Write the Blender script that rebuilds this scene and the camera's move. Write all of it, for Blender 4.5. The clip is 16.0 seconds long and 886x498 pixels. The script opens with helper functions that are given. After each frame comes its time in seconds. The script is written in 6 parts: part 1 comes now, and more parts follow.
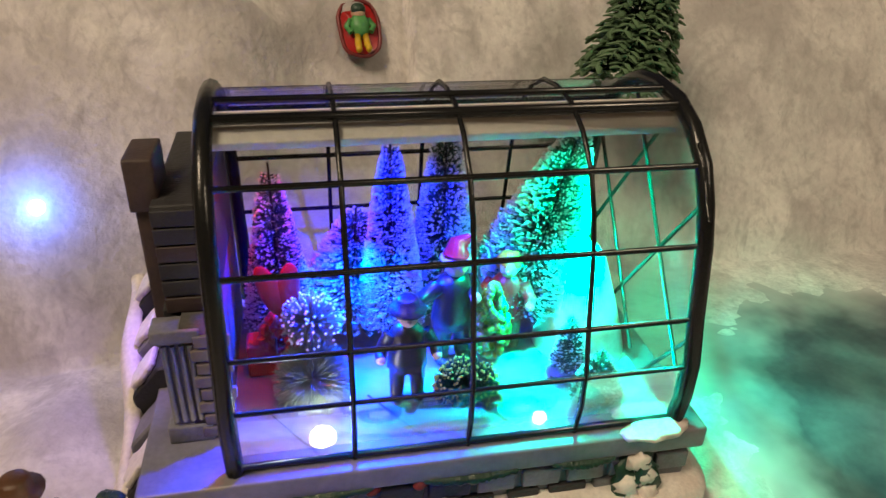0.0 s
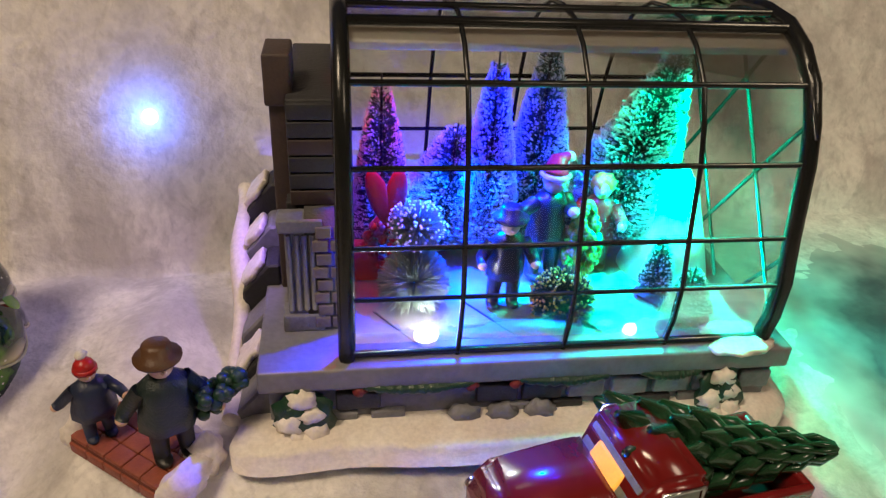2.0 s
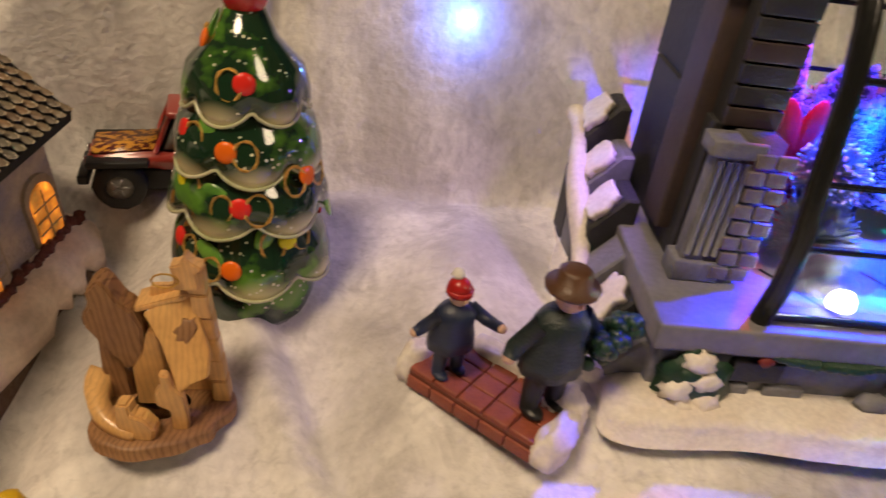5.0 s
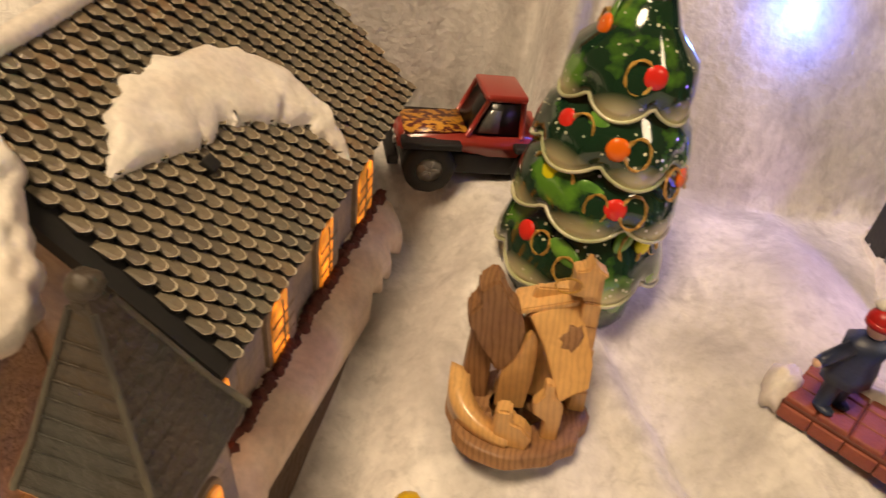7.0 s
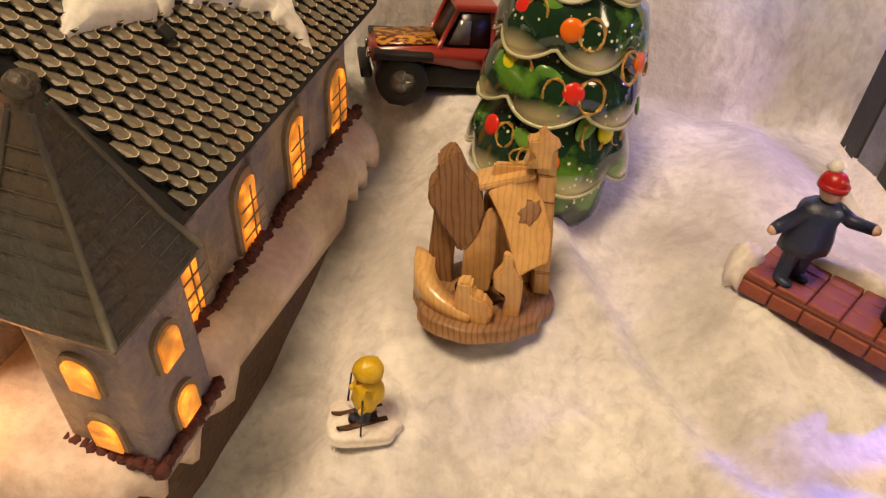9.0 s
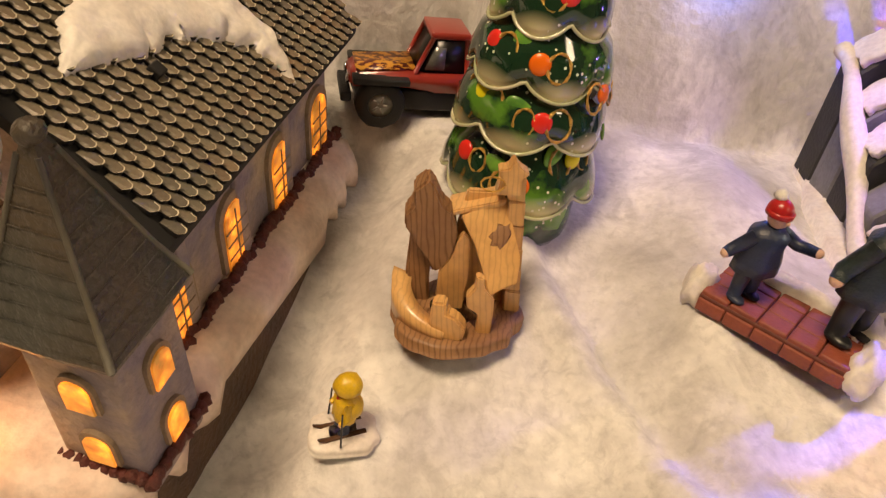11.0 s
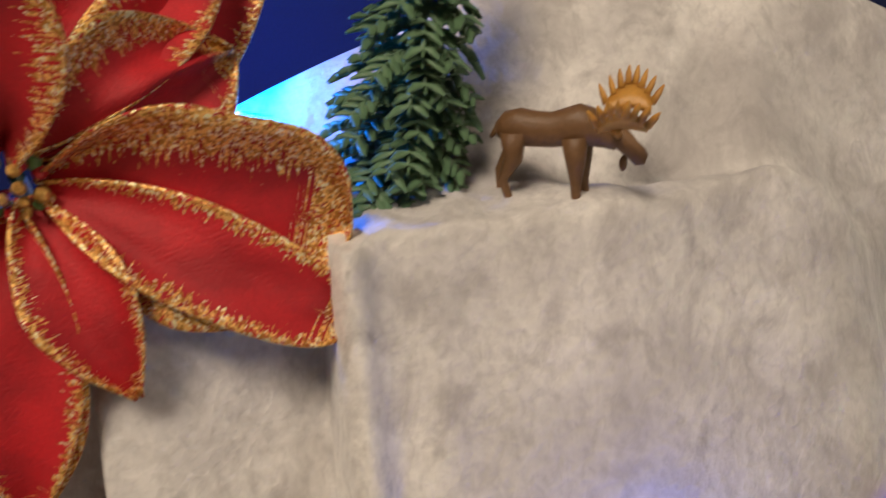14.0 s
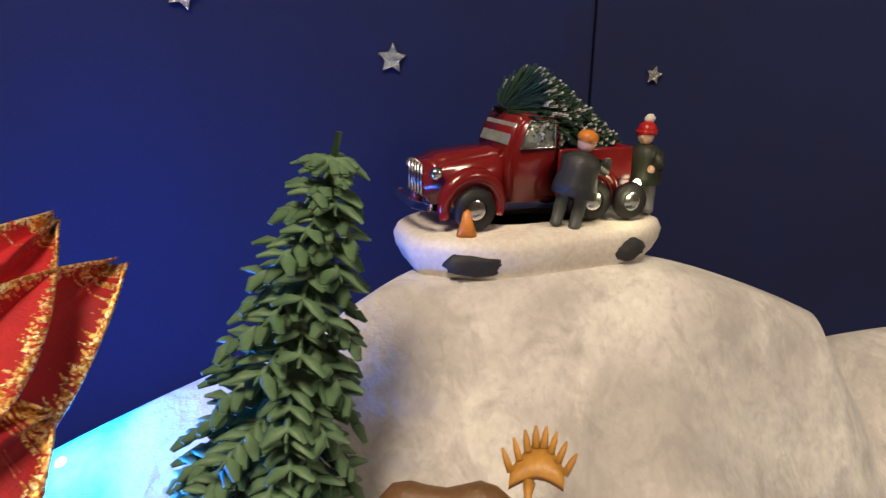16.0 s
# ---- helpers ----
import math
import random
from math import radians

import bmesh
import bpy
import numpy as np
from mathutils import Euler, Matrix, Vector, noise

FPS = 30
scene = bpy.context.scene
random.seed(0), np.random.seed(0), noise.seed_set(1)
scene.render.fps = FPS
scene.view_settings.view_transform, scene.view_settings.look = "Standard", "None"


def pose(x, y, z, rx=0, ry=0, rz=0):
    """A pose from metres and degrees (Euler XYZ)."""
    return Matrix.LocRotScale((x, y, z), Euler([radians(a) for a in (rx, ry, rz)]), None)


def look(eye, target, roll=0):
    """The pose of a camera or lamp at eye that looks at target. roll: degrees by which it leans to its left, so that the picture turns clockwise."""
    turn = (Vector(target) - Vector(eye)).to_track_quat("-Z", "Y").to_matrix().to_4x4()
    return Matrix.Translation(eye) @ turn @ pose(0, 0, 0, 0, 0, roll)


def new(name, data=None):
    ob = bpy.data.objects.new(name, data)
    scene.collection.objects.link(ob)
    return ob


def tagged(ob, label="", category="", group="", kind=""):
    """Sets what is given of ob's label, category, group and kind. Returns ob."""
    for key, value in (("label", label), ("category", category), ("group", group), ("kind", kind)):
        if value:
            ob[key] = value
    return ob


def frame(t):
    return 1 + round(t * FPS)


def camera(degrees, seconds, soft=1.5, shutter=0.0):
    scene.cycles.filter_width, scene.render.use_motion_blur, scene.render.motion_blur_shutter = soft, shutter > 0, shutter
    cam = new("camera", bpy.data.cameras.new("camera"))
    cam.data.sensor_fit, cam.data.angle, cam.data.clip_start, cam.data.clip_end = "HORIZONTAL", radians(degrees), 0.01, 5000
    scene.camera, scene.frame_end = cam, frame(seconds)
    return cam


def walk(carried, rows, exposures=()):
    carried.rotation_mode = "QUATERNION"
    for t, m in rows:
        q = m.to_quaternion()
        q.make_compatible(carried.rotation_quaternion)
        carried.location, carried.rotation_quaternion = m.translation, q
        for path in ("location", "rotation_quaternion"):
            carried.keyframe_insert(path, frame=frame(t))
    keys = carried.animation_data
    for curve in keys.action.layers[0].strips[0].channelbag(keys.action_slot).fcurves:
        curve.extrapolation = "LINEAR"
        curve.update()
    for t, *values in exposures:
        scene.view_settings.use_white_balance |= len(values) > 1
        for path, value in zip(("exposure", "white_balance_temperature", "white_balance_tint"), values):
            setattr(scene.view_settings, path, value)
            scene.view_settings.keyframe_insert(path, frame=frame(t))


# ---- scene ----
cam = camera(63.53, 16.0, soft=1.3, shutter=0.4)
PATH = [
    (0, -0.0113, -0.1764, 0.2051, 61.25, -1.71, -11.18),
    (0.5, -0.0186, -0.1838, 0.2022, 60.41, -2.02, -9.89),
    (1, -0.0241, -0.1945, 0.1960, 59.49, -2.72, -9.14),
    (1.5, -0.0317, -0.1963, 0.1932, 59.39, -2.84, -8.37),
    (2, -0.0409, -0.1938, 0.1891, 59.24, -2.97, -7.89),
    (2.5, -0.0338, -0.1942, 0.1929, 59.20, -2.66, -8.11),
    (3, -0.0284, -0.1973, 0.1962, 59.42, -2.84, -9.02),
    (3.5, -0.0331, -0.1987, 0.1892, 59.74, -3.47, -8.98),
    (4, -0.0560, -0.1947, 0.1644, 60.17, -4.43, -7.57),
    (4.5, -0.1191, -0.1733, 0.1526, 58.68, -6.66, -5.23),
    (4.7, -0.1304, -0.1653, 0.1482, 58.00, -6.54, -3.20),
    (6.8, -0.2242, -0.1451, 0.1382, 53.27, -8.03, 5.71),
    (7, -0.2328, -0.1449, 0.1326, 54.15, -8.14, 5.88),
    (7.5, -0.2500, -0.1392, 0.1326, 53.62, -7.50, 7.86),
    (8, -0.2303, -0.1427, 0.1219, 53.28, -6.94, 8.10),
    (8.5, -0.2151, -0.1543, 0.1138, 52.67, -7.01, 7.31),
    (8.6, -0.2123, -0.1604, 0.1132, 53.41, -6.12, 6.90),
    (11, -0.2123, -0.1712, 0.1240, 54.14, -7.13, 4.92),
    (11.5, -0.2043, -0.1699, 0.1528, 54.92, -5.70, 4.54),
    (11.7, -0.2038, -0.1708, 0.1618, 56.29, -5.06, 3.64),
    (12, -0.2051, -0.1439, 0.1789, 55.83, -3.25, 2.15),
    (12.5, -0.2179, -0.1072, 0.1974, 55.79, -2.38, -4.68),
    (12.8, -0.2244, -0.0811, 0.2028, 54.48, -1.14, -8.72),
    (13, -0.2241, -0.0633, 0.2113, 54.35, -0.80, -10.02),
    (13.2, -0.2217, -0.0503, 0.2261, 55.26, -0.61, -10.05),
    (13.3, -0.2201, -0.0434, 0.2356, 54.83, -0.63, -9.86),
    (13.5, -0.2244, -0.0309, 0.2466, 57.78, -0.14, -11.30),
    (13.7, -0.2254, -0.0194, 0.2521, 59.88, 0.11, -11.78),
    (14, -0.2032, -0.0054, 0.2605, 61.04, 1.51, -9.52),
    (14.5, -0.1920, 0.0051, 0.2645, 62.57, 2.36, -9.95),
    (15, -0.1951, 0.0274, 0.2867, 69.61, 0.75, -13.18),
    (15.3, -0.1887, 0.0329, 0.2846, 72.35, 0.47, -14.22),
    (15.5, -0.1894, 0.0340, 0.2880, 72.41, -0.21, -14.58),
    (15.8, -0.1883, 0.0406, 0.2951, 73.40, -0.81, -15.41),
    (16, -0.1844, 0.0434, 0.2959, 73.76, -0.99, -15.79),
]

walk(cam, [(t, pose(x, y, z, rx, ry, rz)) for t, x, y, z, rx, ry, rz in PATH],
     exposures=[(0.0, -0.32, 6300, 10), (3.5, -0.28, 6300, 10), (4.5, -0.22, 6500, 10), (7.0, 0.24, 6900, 10), (11.5, 0.26, 6800, 10), (12.5, -0.02, 6100, 10), (13.5, -0.22, 5600, 10), (14.5, -0.12, 5600, 10), (15.5, 0.15, 5850, 10), (16.0, 0.15, 5800, 10)])

# ---- light: a dim warm room in the evening, and the coloured LEDs of the display ----
world = bpy.data.worlds.new("room_air")
scene.world = world
world.use_nodes = True
world.node_tree.nodes["Background"].inputs[0].default_value = (1.0, 0.82, 0.62, 1)
world.node_tree.nodes["Background"].inputs[1].default_value = 0.12


def lamp(name, kind, where, power, colour, size=0.1, target=None, cone=140):
    data = bpy.data.lights.new(name, kind)
    data.energy, data.color = power, colour
    if kind == "AREA":
        data.shape, data.size = "DISK", size
    else:
        data.shadow_soft_size = size
    if kind == "SPOT":
        data.spot_size, data.spot_blend = radians(cone), 0.9
    ob = new(name, data)
    ob.matrix_world = look(where, target) if target else pose(*where)
    return ob


lamp("ceiling_light", "AREA", (-0.62, -0.42, 1.34), 17.8, (1.0, 0.76, 0.50), 0.45, (-0.15, 0.05, 0.05))
lamp("floor_lamp_light", "AREA", (0.75, -0.75, 1.0), 4.1, (1.0, 0.78, 0.54), 0.35, (-0.05, 0.2, 0.2))


# ---- materials ----
def mat(name, colour, rough=0.5, metal=0.0, spots=None, scale=200.0, amount=0.5, bump=0.0, bump_scale=None, coat=0.0, sheen=0.0,
        emit=None, emit_power=0.0, detail=6.0, fine=None, spread=0.12, subsurface=0.0):
    """A surface with two scales of variation: broad patches towards the colour `spots`, and fine grain with relief."""
    m = bpy.data.materials.new(name)
    m.use_nodes = True
    nt = m.node_tree
    b = nt.nodes["Principled BSDF"]
    b.inputs["Roughness"].default_value, b.inputs["Metallic"].default_value = rough, metal
    b.inputs["Coat Weight"].default_value, b.inputs["Sheen Weight"].default_value = coat, sheen
    b.inputs["Subsurface Weight"].default_value = subsurface
    if subsurface:
        b.inputs["Subsurface Radius"].default_value, b.inputs["Subsurface Scale"].default_value = (1, 0.8, 0.6), 0.003
    tc = nt.nodes.new("ShaderNodeTexCoord")
    n = nt.nodes.new("ShaderNodeTexNoise")
    n.inputs["Scale"].default_value, n.inputs["Detail"].default_value = scale, detail
    nt.links.new(tc.outputs["Object"], n.inputs["Vector"])
    ramp = nt.nodes.new("ShaderNodeValToRGB")
    ramp.color_ramp.elements[0].position, ramp.color_ramp.elements[1].position = 0.5 - spread, 0.5 + spread
    nt.links.new(n.outputs["Fac"], ramp.inputs["Fac"])
    mix = nt.nodes.new("ShaderNodeMix")
    mix.data_type = "RGBA"
    mul = nt.nodes.new("ShaderNodeMath")
    mul.operation, mul.inputs[1].default_value = "MULTIPLY", amount
    nt.links.new(ramp.outputs["Color"], mul.inputs[0])
    nt.links.new(mul.outputs[0], mix.inputs["Factor"])
    mix.inputs["A"].default_value = (*colour, 1)
    mix.inputs["B"].default_value = (*(spots or tuple(c * 0.6 for c in colour)), 1)
    n2 = nt.nodes.new("ShaderNodeTexNoise")
    n2.inputs["Scale"].default_value, n2.inputs["Detail"].default_value = bump_scale or scale * 5, 4
    nt.links.new(tc.outputs["Object"], n2.inputs["Vector"])
    mix2 = nt.nodes.new("ShaderNodeMix")
    mix2.data_type, mix2.blend_type = "RGBA", "MULTIPLY"
    mix2.inputs["Factor"].default_value = 0.35 if fine is None else fine
    nt.links.new(mix.outputs["Result"], mix2.inputs["A"])
    r2 = nt.nodes.new("ShaderNodeValToRGB")
    r2.color_ramp.elements[0].position, r2.color_ramp.elements[1].position = 0.3, 0.65
    r2.color_ramp.elements[0].color = (0.55, 0.55, 0.55, 1)
    nt.links.new(n2.outputs["Fac"], r2.inputs["Fac"])
    nt.links.new(r2.outputs["Color"], mix2.inputs["B"])
    nt.links.new(mix2.outputs["Result"], b.inputs["Base Color"])
    if bump:
        bp = nt.nodes.new("ShaderNodeBump")
        bp.inputs["Strength"].default_value, bp.inputs["Distance"].default_value = min(bump, 1.0), 0.001 * max(bump, 0.3)
        nt.links.new(n2.outputs["Fac"], bp.inputs["Height"])
        nt.links.new(bp.outputs["Normal"], b.inputs["Normal"])
    if emit:
        b.inputs["Emission Color"].default_value, b.inputs["Emission Strength"].default_value = (*emit, 1), emit_power
    return m


def base_socket(m):
    """The link that feeds the base colour of m, to lay one more pattern over it."""
    b = m.node_tree.nodes["Principled BSDF"]
    return b, b.inputs["Base Color"].links[0].from_socket


def overlay(m, mask, colour):
    """Lay a colour over m's base where the socket mask is 1."""
    nt = m.node_tree
    b, src = base_socket(m)
    mix = nt.nodes.new("ShaderNodeMix")
    mix.data_type = "RGBA"
    nt.links.new(mask, mix.inputs["Factor"])
    nt.links.new(src, mix.inputs["A"])
    mix.inputs["B"].default_value = (*colour, 1)
    nt.links.new(mix.outputs["Result"], b.inputs["Base Color"])
    return m


def node_math(nt, op, a, b=None, clamp=False):
    n = nt.nodes.new("ShaderNodeMath")
    n.operation, n.use_clamp = op, clamp
    for i, v in enumerate((a, b)):
        if v is None:
            continue
        if isinstance(v, (int, float)):
            n.inputs[i].default_value = v
        else:
            nt.links.new(v, n.inputs[i])
    return n.outputs[0]


def glow(name, colour, power):
    m = bpy.data.materials.new(name)
    m.use_nodes = True
    nt = m.node_tree
    b = nt.nodes["Principled BSDF"]
    b.inputs["Base Color"].default_value = (*colour, 1)
    b.inputs["Emission Color"].default_value, b.inputs["Emission Strength"].default_value = (*colour, 1), power
    return m


def clear_pane(name, tint=(1, 1, 1), gloss=0.08):
    m = bpy.data.materials.new(name)
    m.use_nodes = True
    nt = m.node_tree
    out = nt.nodes["Material Output"]
    tr, gl, mx = (nt.nodes.new("ShaderNodeBsdf" + k) for k in ("Transparent", "Glossy")), None, nt.nodes.new("ShaderNodeMixShader")
    tr, gl = tr
    tr.inputs[0].default_value = (*tint, 1)
    gl.inputs["Roughness"].default_value = 0.08
    fr = nt.nodes.new("ShaderNodeFresnel")
    fr.inputs[0].default_value = 1.45
    nt.links.new(node_math(nt, "MULTIPLY", fr.outputs[0], 0.7), mx.inputs[0])
    nt.links.new(tr.outputs[0], mx.inputs[1])
    nt.links.new(gl.outputs[0], mx.inputs[2])
    nt.links.new(mx.outputs[0], out.inputs["Surface"])
    return m


def cloth_material():
    """Fluffy polyester wadding: broad thin patches, upright drawn fibres and small tufts."""
    m = mat("polyester_snow", (0.92, 0.89, 0.85), 0.95, spots=(0.50, 0.47, 0.46), scale=26, amount=0.60, bump=1.0, bump_scale=300, sheen=0.3, fine=0.30, spread=0.20, detail=10)
    nt = m.node_tree
    tc = [n for n in nt.nodes if n.type == "TEX_COORD"][0]
    for size, stretch, lo, hi, strength, tone in ((17, 0.7, 0.46, 0.64, 0.62, (0.40, 0.375, 0.365)), (70, 0.60, 0.50, 0.68, 0.55, (0.36, 0.335, 0.325)), (240, 0.55, 0.50, 0.70, 0.40, (0.38, 0.36, 0.35))):
        mp = nt.nodes.new("ShaderNodeMapping")
        mp.inputs["Scale"].default_value = (1, 1, stretch)
        nt.links.new(tc.outputs["Object"], mp.inputs["Vector"])
        n = nt.nodes.new("ShaderNodeTexNoise")
        n.inputs["Scale"].default_value, n.inputs["Detail"].default_value, n.inputs["Roughness"].default_value = size, 6, 0.6
        n.inputs["Distortion"].default_value = 0.6
        nt.links.new(mp.outputs[0], n.inputs["Vector"])
        ramp = node_math(nt, "MULTIPLY", node_math(nt, "SUBTRACT", n.outputs["Fac"], lo), 1.0 / (hi - lo), clamp=True)
        overlay(m, node_math(nt, "MULTIPLY", ramp, strength), tone)
    return m


SNOW = cloth_material()
RESIN_SNOW = mat("resin_snow", (0.86, 0.81, 0.74), 0.5, spots=(0.72, 0.62, 0.53), scale=90, amount=0.5, bump=0.5, bump_scale=600)
BLACK = mat("black_frame_paint", (0.012, 0.013, 0.013), 0.25, scale=150, amount=0.4, bump=0.3)
GREY_STONE = mat("grey_painted_stone", (0.22, 0.22, 0.24), 0.6, spots=(0.12, 0.12, 0.13), scale=120, bump=0.6)
DARK_STONE = mat("dark_stone", (0.03, 0.03, 0.033), 0.6, scale=150, bump=0.6)
FLOOR_GH = mat("greenhouse_floor_slab", (0.21, 0.205, 0.22), 0.4, spots=(0.14, 0.14, 0.155), scale=90, bump=0.3)
BRICK_GREY = mat("grey_brick", (0.20, 0.17, 0.16), 0.7, spots=(0.12, 0.1, 0.1), scale=150, bump=0.6)
MORTAR = mat("mortar", (0.09, 0.085, 0.085), 0.8, scale=200, bump=0.5)
WOOD_DARK = mat("dark_brown_wood", (0.055, 0.035, 0.03), 0.6, scale=120, bump=0.4)
PANE = clear_pane("clear_acetate_pane", (0.82, 0.84, 0.84))
BRISTLE = mat("green_bristles", (0.035, 0.085, 0.055), 0.6, scale=300)
BRISTLE_TEAL = mat("grey_green_bristles", (0.22, 0.28, 0.22), 0.6, scale=300)
FROST = mat("frosted_tips", (0.75, 0.77, 0.8), 0.7, scale=300, amount=0.2)
WIRE = mat("twisted_wire", (0.1, 0.1, 0.1), 0.4, metal=1.0)
SKIN = mat("painted_skin", (0.72, 0.46, 0.32), 0.45, scale=300, amount=0.2)
COAT_BLACK = mat("black_painted_coat", (0.012, 0.012, 0.014), 0.35, scale=300, bump=0.3)
NAVY = mat("navy_painted_cloth", (0.02, 0.03, 0.07), 0.4, scale=300, bump=0.4)
DARK_GREEN = mat("dark_green_paint", (0.012, 0.04, 0.022), 0.35, spots=(0.02, 0.07, 0.035), scale=250, bump=0.5)
BROWN = mat("brown_paint", (0.11, 0.05, 0.022), 0.4, scale=250, bump=0.4)
RED = mat("red_paint", (0.45, 0.015, 0.015), 0.3, scale=200, amount=0.3, bump=0.2)
TRUCK_RED = mat("dark_red_enamel", (0.20, 0.012, 0.012), 0.22, spots=(0.12, 0.007, 0.008), scale=80, amount=0.5, coat=0.35, fine=0.15)
ORANGE = mat("orange_paint", (0.75, 0.25, 0.03), 0.4, scale=300, amount=0.3)
YELLOW = mat("yellow_paint", (0.75, 0.48, 0.02), 0.35, scale=300, amount=0.3)
WHITE = mat("white_paint", (0.78, 0.75, 0.7), 0.45, scale=300, amount=0.25)
GOLD = mat("gold_glitter", (0.80, 0.50, 0.12), 0.34, metal=0.6, spots=(0.45, 0.22, 0.04), scale=700, bump=1.0, bump_scale=1500, amount=0.7)
BRICK_RED = mat("red_brick_paint", (0.30, 0.075, 0.04), 0.5, spots=(0.2, 0.045, 0.025), scale=180, bump=0.5)
CHROME = mat("chrome", (0.75, 0.75, 0.76), 0.2, metal=1.0, amount=0.1)
TYRE = mat("black_rubber", (0.012, 0.012, 0.013), 0.55, scale=300, bump=0.4)
BACKCLOTH = mat("deep_blue_panel", (0.004, 0.012, 0.085), 0.85, spots=(0.003, 0.008, 0.055), scale=14, amount=0.5, bump=0.25, bump_scale=900)
ROOM_WALL = mat("room_wall_paint", (0.5, 0.44, 0.36), 0.9, scale=3, amount=0.2)
LIGHT_RED, LIGHT_BLUE = glow("red_led", (1, 0.08, 0.05), 9), glow("blue_led", (0.02, 0.05, 1), 7)
LIGHT_WHITE, LIGHT_GREEN = glow("white_led", (1, 0.95, 0.8), 12), glow("green_led", (0.04, 1, 0.45), 7)
LIGHT_SKY = glow("sky_blue_led", (0.35, 0.7, 1.0), 22)


# ---- building helpers ----
def part(name, bm, material, parent=None, label="", smooth=True):
    """Link bm as one mesh object under parent. material: one, or a list for the face indices."""
    me = bpy.data.meshes.new(name)
    bm.to_mesh(me)
    bm.free()
    for m in material if isinstance(material, (list, tuple)) else [material]:
        me.materials.append(m)
    if smooth:
        me.polygons.foreach_set("use_smooth", [True] * len(me.polygons))
    ob = new(name, me)
    if parent is not None:
        ob.parent = parent
    return tagged(ob, label)


def thing(name, m, label, category, group="", kind=""):
    ob = new(name)
    ob.empty_display_size = 0.01
    ob.matrix_world = m
    return tagged(ob, label, category, group, kind)


def add_box(bm, c, s, turn=None, bevel=0.0, taper=1.0, mi=0):
    """A box of size s round c; taper narrows its top."""
    m = Matrix.Translation(c) @ (turn.to_4x4() if turn else Matrix())
    v = [bm.verts.new(m @ Vector((sx * s[0] / 2 * (taper if sz > 0 else 1), sy * s[1] / 2 * (taper if sz > 0 else 1), sz * s[2] / 2)))
         for sz in (-1, 1) for sx, sy in ((-1, -1), (1, -1), (1, 1), (-1, 1))]
    f = [bm.faces.new([v[i] for i in q]) for q in ((3, 2, 1, 0), (4, 5, 6, 7), (0, 1, 5, 4), (1, 2, 6, 5), (2, 3, 7, 6), (3, 0, 4, 7))]
    for g in f:
        g.material_index = mi
    if bevel:
        r = bmesh.ops.bevel(bm, geom=list({e for g in f for e in g.edges}), offset=bevel, segments=2, affect="EDGES", profile=0.6)
        for g in r["faces"]:
            g.material_index = mi
    return f


def add_ball(bm, c, r, turn=None, seg=14, rings=9, mi=0, rough=0.0, seed=0):
    """An ellipsoid with radii r, a little uneven when rough."""
    r = (r, r, r) if isinstance(r, (int, float)) else r
    m = Matrix.Translation(c) @ (turn.to_4x4() if turn else Matrix())
    rows = []
    for i in range(rings + 1):
        a = math.pi * i / rings
        row = []
        for j in range(1 if i in (0, rings) else seg):
            b = 2 * math.pi * j / seg
            p = Vector((math.sin(a) * math.cos(b), math.sin(a) * math.sin(b), math.cos(a)))
            k = 1 + rough * noise.noise(p * 2.2 + Vector((seed * 3.1, seed, 0)))
            row.append(bm.verts.new(m @ Vector((p.x * r[0] * k, p.y * r[1] * k, p.z * r[2] * k))))
        rows.append(row)
    skin(bm, rows, mi)


def skin(bm, rows, mi=0, closed=True):
    """Faces between rows of vertices; a row of one vertex is a pole."""
    for a, b in zip(rows, rows[1:]):
        n = max(len(a), len(b))
        for j in range(n if closed else n - 1):
            k = (j + 1) % n
            q = [a[j % len(a)], b[j % len(b)], b[k % len(b)], a[k % len(a)]]
            u = []
            for v in q:
                if v not in u:
                    u.append(v)
            if len(u) > 2:
                try:
                    bm.faces.new(u).material_index = mi
                except ValueError:
                    pass


def add_lathe(bm, profile, seg=24, c=(0, 0, 0), wave=None, mi=0, turn=None):
    """A turned body from (radius, height) pairs; wave(angle, index) scales the radius and shifts the height."""
    m = Matrix.Translation(c) @ (turn.to_4x4() if turn else Matrix())
    rows = []
    for i, (r, z) in enumerate(profile):
        if r < 1e-6:
            rows.append([bm.verts.new(m @ Vector((0, 0, z)))])
            continue
        row = []
        for j in range(seg):
            a = 2 * math.pi * j / seg
            k, dz = wave(a, i) if wave else (1, 0)
            row.append(bm.verts.new(m @ Vector((r * k * math.cos(a), r * k * math.sin(a), z + dz))))
        rows.append(row)
    skin(bm, rows, mi)


def add_tube(bm, pts, radii, seg=8, mi=0, caps=True, flat=1.0):
    """A round bar along pts; radii one number or one for each point."""
    pts = [Vector(p) for p in pts]
    rr = [radii] * len(pts) if isinstance(radii, (int, float)) else radii
    rows = []
    side = None
    for i, p in enumerate(pts):
        d = (pts[min(i + 1, len(pts) - 1)] - pts[max(i - 1, 0)]).normalized()
        if side is None:
            side = d.cross(Vector((0, 0, 1)) if abs(d.z) < 0.9 else Vector((0, 1, 0))).normalized()
        side = (side - d * side.dot(d)).normalized()
        up = side.cross(d)
        rows.append([bm.verts.new(p + (side * math.cos(2 * math.pi * j / seg) + up * math.sin(2 * math.pi * j / seg) * flat) * rr[i]) for j in range(seg)])
    skin(bm, rows, mi)
    if caps:
        for row in (rows[0][::-1], rows[-1]):
            try:
                bm.faces.new(row).material_index = mi
            except ValueError:
                pass


